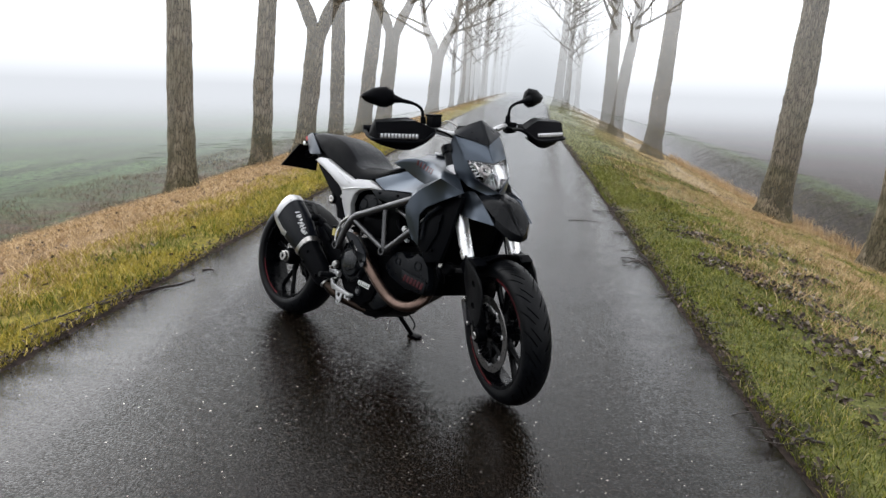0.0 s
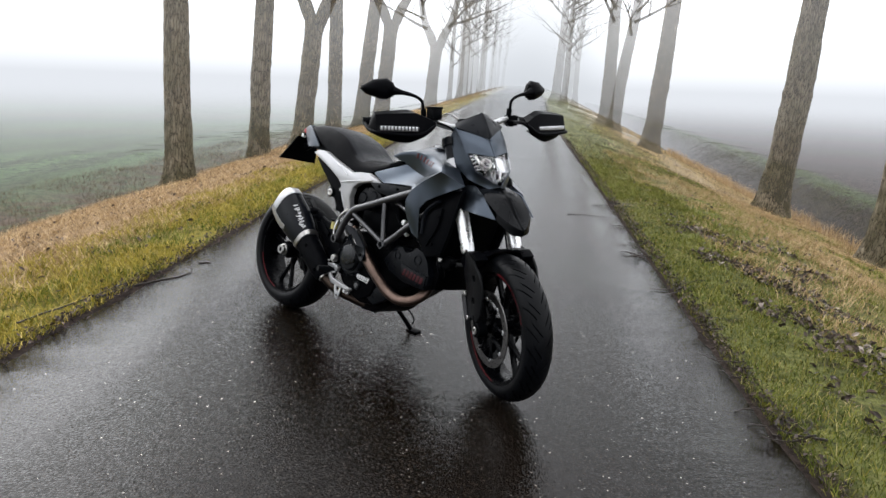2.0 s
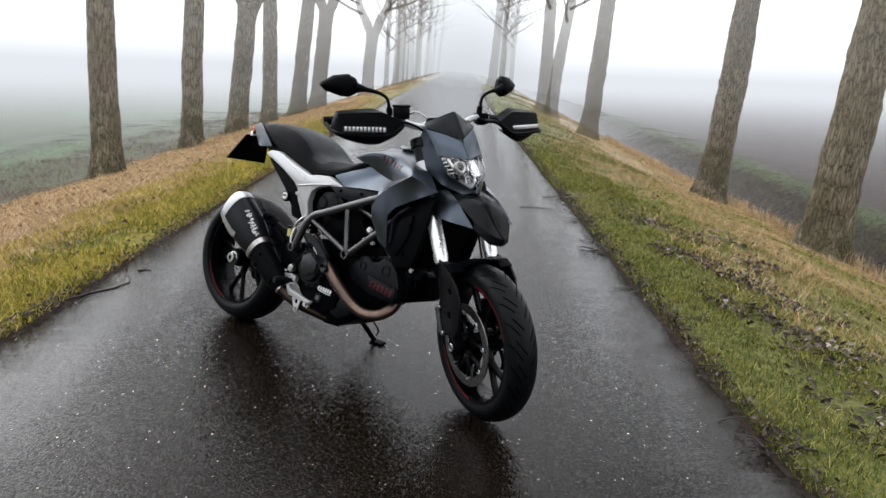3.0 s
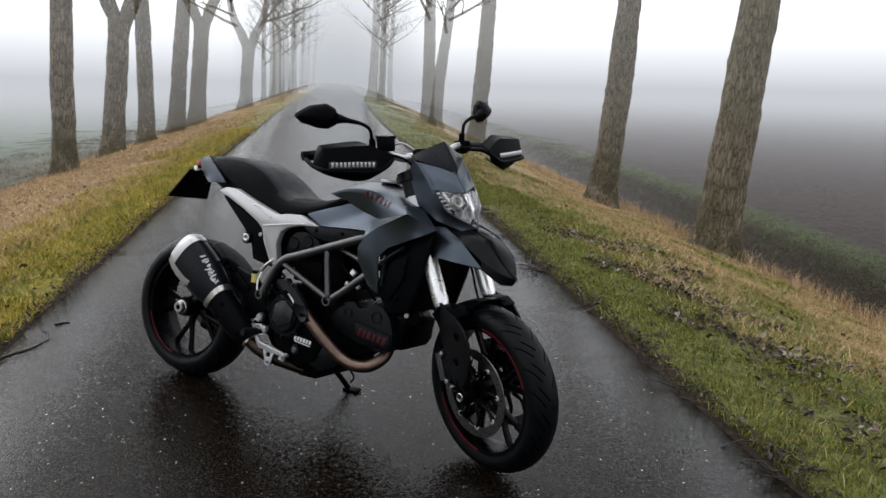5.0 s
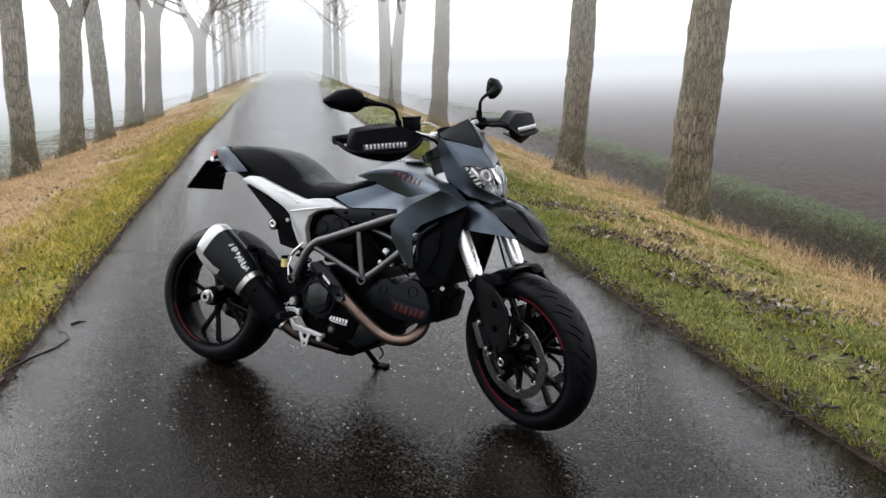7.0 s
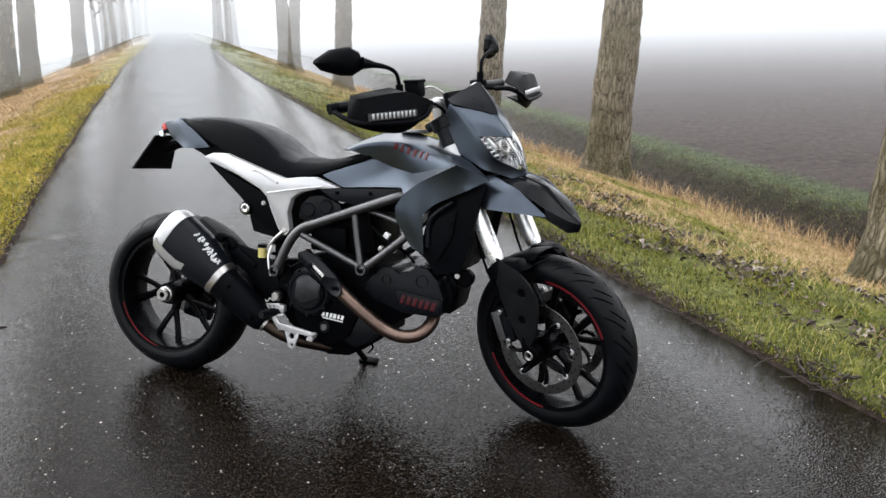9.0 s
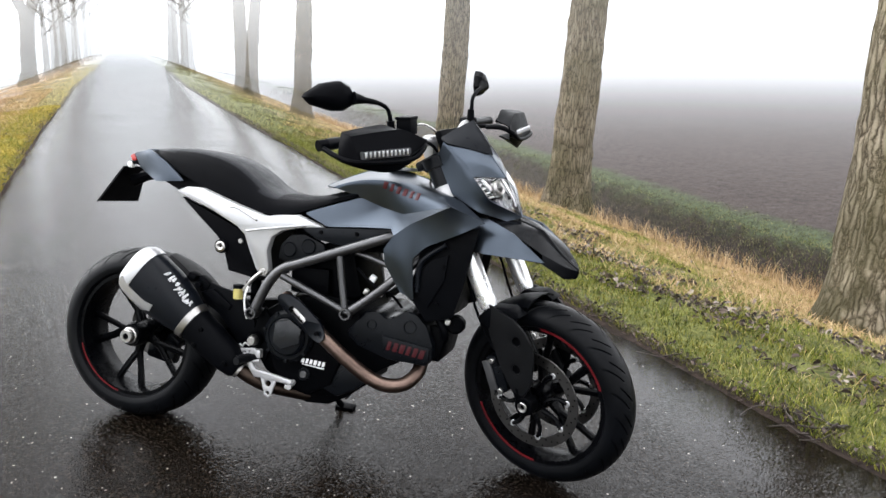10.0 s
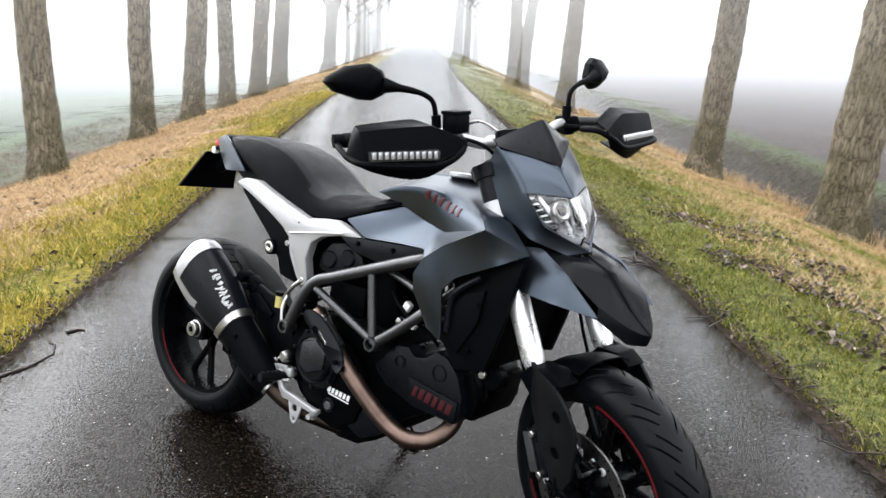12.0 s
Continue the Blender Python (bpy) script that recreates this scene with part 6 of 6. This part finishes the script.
part("link_rod", pipe([(0.500, -0.168, 0.548), (0.535, -0.172, 0.590), (0.568, -0.172, 0.618)], 0.0065, 10), M_STEEL, bike)
part("hose_white", pipe([(0.520, -0.172, 0.565), (0.512, -0.180, 0.53), (0.515, -0.182, 0.49), (0.522, -0.178, 0.455)], 0.0035, 10), M_WHITE, bike, "pale hose")
coil = [(0.455 + 0.030 * math.cos(k * 0.62), 0.032 * math.sin(k * 0.62), 0.44 + 0.0042 * k) for k in range(62)]
part("shock_spring", pipe(coil, 0.0055, 8, 2), M_DARK, bike)
part("shock_body", pipe([(0.455, 0, 0.40), (0.455, 0, 0.55), (0.46, 0, 0.74)], 0.019, 16, 3), M_BLACK, bike)
part("rear_undertray", loft([[(0.40, -0.10, 0.60), (0.40, 0.10, 0.60), (0.36, 0.10, 0.74), (0.36, -0.10, 0.74)], [(0.53, -0.11, 0.58), (0.53, 0.11, 0.58), (0.55, 0.11, 0.76), (0.55, -0.11, 0.76)]]), M_BLACK, bike)
stand = part("side_stand", join(pipe([(0.63, 0.135, 0.215), (0.67, 0.20, 0.135), (0.705, 0.265, 0.052)], [0.014, 0.012, 0.012], 12, 4)), M_DARK, bike, "black side stand")
part("stand_foot", block((0.715, 0.280, 0.0445), (0.075, 0.042, 0.012), 0.004, (12, 0, 0)), M_DARK, stand)
part("stand_spring", pipe([(0.70, 0.15, 0.20), (0.74, 0.19, 0.165), (0.755, 0.225, 0.12), (0.725, 0.25, 0.085)], 0.004, 8), M_DARK, stand)
# ---- grass, dead leaves and twigs ----
def blade_field(name, label, seed, mat, count, y_range, u_of, height, width, droop, category="grass", near_bias=1.0):
    """Many thin bent blades, rooted on the ground."""
    rng = random.Random(seed)
    verts, faces = [], []
    y0, y1 = y_range
    while len(faces) < count * 2:
        y = y0 + (y1 - y0) * rng.random() ** near_bias
        u = u_of(rng, y)
        if u is None:
            continue
        x = x_at(u, y)
        z = land(x, y) - 0.006
        h, w = rng.uniform(*height), rng.uniform(*width)
        if y > 14:
            w *= 1 + (y - 14) * 0.06
        a = rng.uniform(0, 2 * math.pi)
        d = rng.uniform(*droop) * h
        la = 9.0 * noise.noise((x * 3.3, y * 3.3, seed)) + rng.gauss(0, 1.9)
        lx, ly = math.cos(la) * d, math.sin(la) * d
        sx, sy = math.cos(a) * w, math.sin(a) * w
        i = len(verts)
        up = math.sqrt(max(h * h - d * d * 0.6, h * h * 0.06))
        verts += [(x - sx, y - sy, z), (x + sx, y + sy, z), (x + lx * 0.4 + sx * 0.8, y + ly * 0.4 + sy * 0.8, z + up * 0.62), (x + lx * 0.4 - sx * 0.8, y + ly * 0.4 - sy * 0.8, z + up * 0.62), (x + lx, y + ly, z + up)]
        faces += [(i, i + 1, i + 2, i + 3), (i + 3, i + 2, i + 4)]
    me = mesh_from(name, verts, faces, mat)
    return tagged(new(name, me), label, category, kind="stuff")


def patchy(lo, hi, scale, cut, seed, skew=0.0):
    """Positions across the verge that come in patches."""
    def pick(rng, y):
        u = lo + (hi - lo) * rng.random()
        if skew:
            u = lo + (hi - lo) * rng.random() ** skew
        v = noise.noise((u * scale, y * scale, seed)) + 0.4 * noise.noise((u * scale * 3.1, y * scale * 3.1, seed + 5))
        return u if v > cut + rng.uniform(-0.15, 0.15) else None
    return pick


blade_field("mossy_edge_grass", "short mossy olive grass along the asphalt", 1, M_OLIVE, 62000, (-3, 14), patchy(1.56, 2.6, 1.2, -0.4, 1), (0.016, 0.055), (0.0010, 0.0022), (0.3, 0.9))
blade_field("green_verge_grass", "green winter grass on the sloping verge", 2, M_GREEN, 78000, (-3, 15), patchy(1.57, 6.4, 0.8, -0.10, 2, 1.3), (0.018, 0.07), (0.0011, 0.0024), (0.4, 1.0))
blade_field("dry_verge_grass", "dry straw-coloured grass on the verge", 3, M_STRAW, 70000, (-3, 16), patchy(2.2, 6.6, 0.7, -0.10, 9, 0.85), (0.03, 0.11), (0.0013, 0.003), (0.6, 1.0))
blade_field("dry_edge_grass", "withered pale blades among the green edge grass", 15, M_STRAW, 7000, (-3, 14), patchy(1.6, 2.9, 1.5, 0.0, 33), (0.012, 0.045), (0.0010, 0.0020), (0.6, 1.0))
blade_field("mossy_verge_grass", "olive-green short grass on the slope", 13, M_GREEN, 42000, (-3, 16), patchy(2.3, 6.2, 0.9, -0.05, 21, 1.2), (0.025, 0.075), (0.0013, 0.0027), (0.4, 1.0))
blade_field("mossy_left_grass", "yellow-green mossy grass beside the asphalt", 4, M_MOSS, 85000, (-3, 20), patchy(-2.75, -1.58, 1.0, -0.35, 4, 0.8), (0.02, 0.075), (0.0014, 0.0031), (0.4, 1.0), near_bias=1.3)
blade_field("green_left_grass", "greener tufts of grass on the road's edge", 5, M_GREEN, 17000, (-3, 18), patchy(-2.35, -1.58, 1.6, -0.05, 14), (0.03, 0.09), (0.0016, 0.0032), (0.4, 0.95), near_bias=1.3)
blade_field("dead_left_grass", "matted dead straw grass under the trees", 6, M_STRAW, 110000, (-3, 26), patchy(-6.4, -2.1, 0.9, -0.35, 6), (0.03, 0.13), (0.0013, 0.0029), (0.75, 1.0), near_bias=1.2)
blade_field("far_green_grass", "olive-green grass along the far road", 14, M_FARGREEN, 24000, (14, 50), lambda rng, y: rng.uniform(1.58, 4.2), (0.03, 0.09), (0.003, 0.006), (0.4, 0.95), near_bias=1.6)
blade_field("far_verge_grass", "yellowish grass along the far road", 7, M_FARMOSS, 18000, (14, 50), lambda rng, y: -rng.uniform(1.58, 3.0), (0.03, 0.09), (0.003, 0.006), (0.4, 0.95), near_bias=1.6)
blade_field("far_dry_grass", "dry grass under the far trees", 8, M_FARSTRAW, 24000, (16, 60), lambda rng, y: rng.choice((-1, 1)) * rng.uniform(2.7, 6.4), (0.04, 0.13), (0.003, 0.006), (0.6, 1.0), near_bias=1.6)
blade_field("ditch_reeds", "dry reddish stalks along the ditch", 9, M_STRAW, 9000, (3, 30), lambda rng, y: rng.gauss(6.55, 0.2), (0.06, 0.34), (0.0018, 0.0035), (0.1, 0.8), near_bias=1.2)
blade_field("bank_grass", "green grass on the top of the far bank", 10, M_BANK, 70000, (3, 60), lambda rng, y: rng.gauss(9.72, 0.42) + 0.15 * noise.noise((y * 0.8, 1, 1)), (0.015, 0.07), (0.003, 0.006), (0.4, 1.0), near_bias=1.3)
blade_field("left_weeds", "brown dead weeds below the verge", 11, M_WEED, 26000, (4, 36), patchy(-9.4, -5.6, 0.8, -0.15, 17), (0.03, 0.15), (0.0014, 0.003), (0.3, 1.0), near_bias=1.2)
blade_field("bank_stalks", "brown dead stalks on the ditch side", 12, M_REED, 46000, (3, 40), lambda rng, y: rng.uniform(6.7, 9.8), (0.03, 0.13), (0.002, 0.0045), (0.6, 1.0), near_bias=1.3)


def leaf_litter(name, label, seed, count, y_range, u_of, size, mat=None):
    rng = random.Random(seed)
    verts, faces = [], []
    made = 0
    while made < count:
        y = rng.uniform(*y_range)
        u = u_of(rng, y)
        if u is None:
            continue
        x = x_at(u, y)
        z = land(x, y) + rng.uniform(0.004, 0.035)
        s = rng.uniform(*size)
        m = Matrix.Translation((x, y, z)) @ Euler((rng.uniform(-0.9, 0.9), rng.uniform(-0.9, 0.9), rng.uniform(0, 6.3))).to_matrix().to_4x4()
        c = rng.uniform(0.1, 0.5) * s
        i = len(verts)
        for px, py, pz in ((-s, 0, 0), (-0.45 * s, -0.5 * s, c), (0.4 * s, -0.45 * s, c), (s, 0, 0.1 * s), (0.4 * s, 0.45 * s, c), (-0.45 * s, 0.5 * s, c), (0, 0, 0)):
            verts.append(tuple(m @ Vector((px, py, pz))))
        faces += [(i, i + 1, i + 6), (i + 1, i + 2, i + 6), (i + 2, i + 3, i + 6), (i + 3, i + 4, i + 6), (i + 4, i + 5, i + 6), (i + 5, i, i + 6)]
        made += 1
    tagged(new(name, mesh_from(name, verts, faces, mat or M_LEAF)), label, "leaves", kind="stuff")


leaf_litter("fallen_leaves", "wet brown and grey fallen leaves on the verge", 31, 2300, (0.8, 7.5), patchy(1.95, 3.2, 1.4, 0.10, 3), (0.009, 0.025))
leaf_litter("curled_leaves", "curled grey-brown dead leaves among the grass", 36, 560, (0.8, 8), patchy(2.0, 3.3, 1.4, 0.08, 3), (0.013, 0.034), M_PALELEAF)
leaf_litter("scattered_leaves", "scattered dead leaves in the grass", 32, 1300, (0.8, 18), lambda rng, y: rng.uniform(2.0, 6.5), (0.012, 0.028))
leaf_litter("edge_litter", "dark crumbs of leaves and soil on the asphalt's edge", 33, 6500, (0.6, 18), lambda rng, y: rng.choice((-1, 1)) * (1.615 + rng.gauss(0, 0.030)), (0.005, 0.015))
leaf_litter("left_leaves", "a few dead leaves in the mossy grass", 34, 1100, (2.0, 16), lambda rng, y: rng.uniform(-5.5, -1.7), (0.012, 0.026))


def twig(pts, radius):
    """A fallen wet twig on the road's edge; pts: (x, y, height over the ground)."""
    world_pts = [(x, y, land(x, y, False) + h + radius) for x, y, h in pts]
    verts, faces = [], []
    line = []
    for i in range(len(world_pts) - 1):
        a, b = Vector(world_pts[i]), Vector(world_pts[i + 1])
        line += [a + (b - a) * k / 5 for k in range(5)]
    line.append(Vector(world_pts[-1]))
    line = [p + 0.006 * Vector((noise.noise(p * 9), noise.noise(p * 9 + Vector((5, 0, 0))), 0.3 * noise.noise(p * 7))) for p in line]
    n = len(line)
    tube(verts, faces, [tuple(p) for p in line], [radius * (1 - 0.6 * k / n) for k in range(n)], 6)
    ob = new("twig", mesh_from("twig", verts, faces, M_TWIG, True))
    return tagged(ob, "thin wet brown twig lying on the asphalt's edge", "twig", "twigs on the road")


rngw = random.Random(77)
twig([(-1.84, 3.86, 0.008), (-1.80, 4.12, 0.006), (-1.73, 4.32, 0.003), (-1.64, 4.43, 0.003), (-1.605, 4.56, 0.003), (-1.63, 4.66, 0.004), (-1.68, 4.70, 0.006)], 0.0055)
twig([(-1.98, 3.38, 0.008), (-1.92, 3.62, 0.008), (-1.86, 3.85, 0.010), (-1.83, 4.15, 0.012), (-1.80, 4.40, 0.012), (-1.76, 4.55, 0.008)], 0.005)
twig([(-1.64, 4.80, 0.003), (-1.60, 4.84, 0.003), (-1.57, 4.83, 0.003)], 0.006)
# tangles of thin twigs washed against the right edge
for cx, cy, n, size in ((1.50, 6.08, 13, 0.30), (1.50, 5.12, 9, 0.26), (1.41, 2.90, 13, 0.20), (1.62, 7.4, 6, 0.3), (1.50, 4.30, 5, 0.2), (1.72, 8.6, 5, 0.3), (1.42, 3.50, 4, 0.2), (1.60, 6.55, 6, 0.25)):
    for k in range(n):
        a = rngw.gauss(2.0, 0.9)
        length = rngw.uniform(0.4, 1.1) * size
        x, y = cx + 0.08 + rngw.gauss(0, 0.05), cy + rngw.gauss(0, 0.10)
        bend = rngw.choice((-1, 1)) * rngw.uniform(0.02, 0.28)
        pts = []
        for j in range(5):
            pts.append((x, y, rngw.uniform(0.0, 0.02)))
            x, y = x + math.cos(a) * length / 4, y + math.sin(a) * length / 4
            a += bend
        twig(pts, rngw.uniform(0.003, 0.0065))
twig([(1.12, 7.9, 0.003), (1.30, 7.95, 0.003), (1.52, 7.85, 0.006)], 0.003)
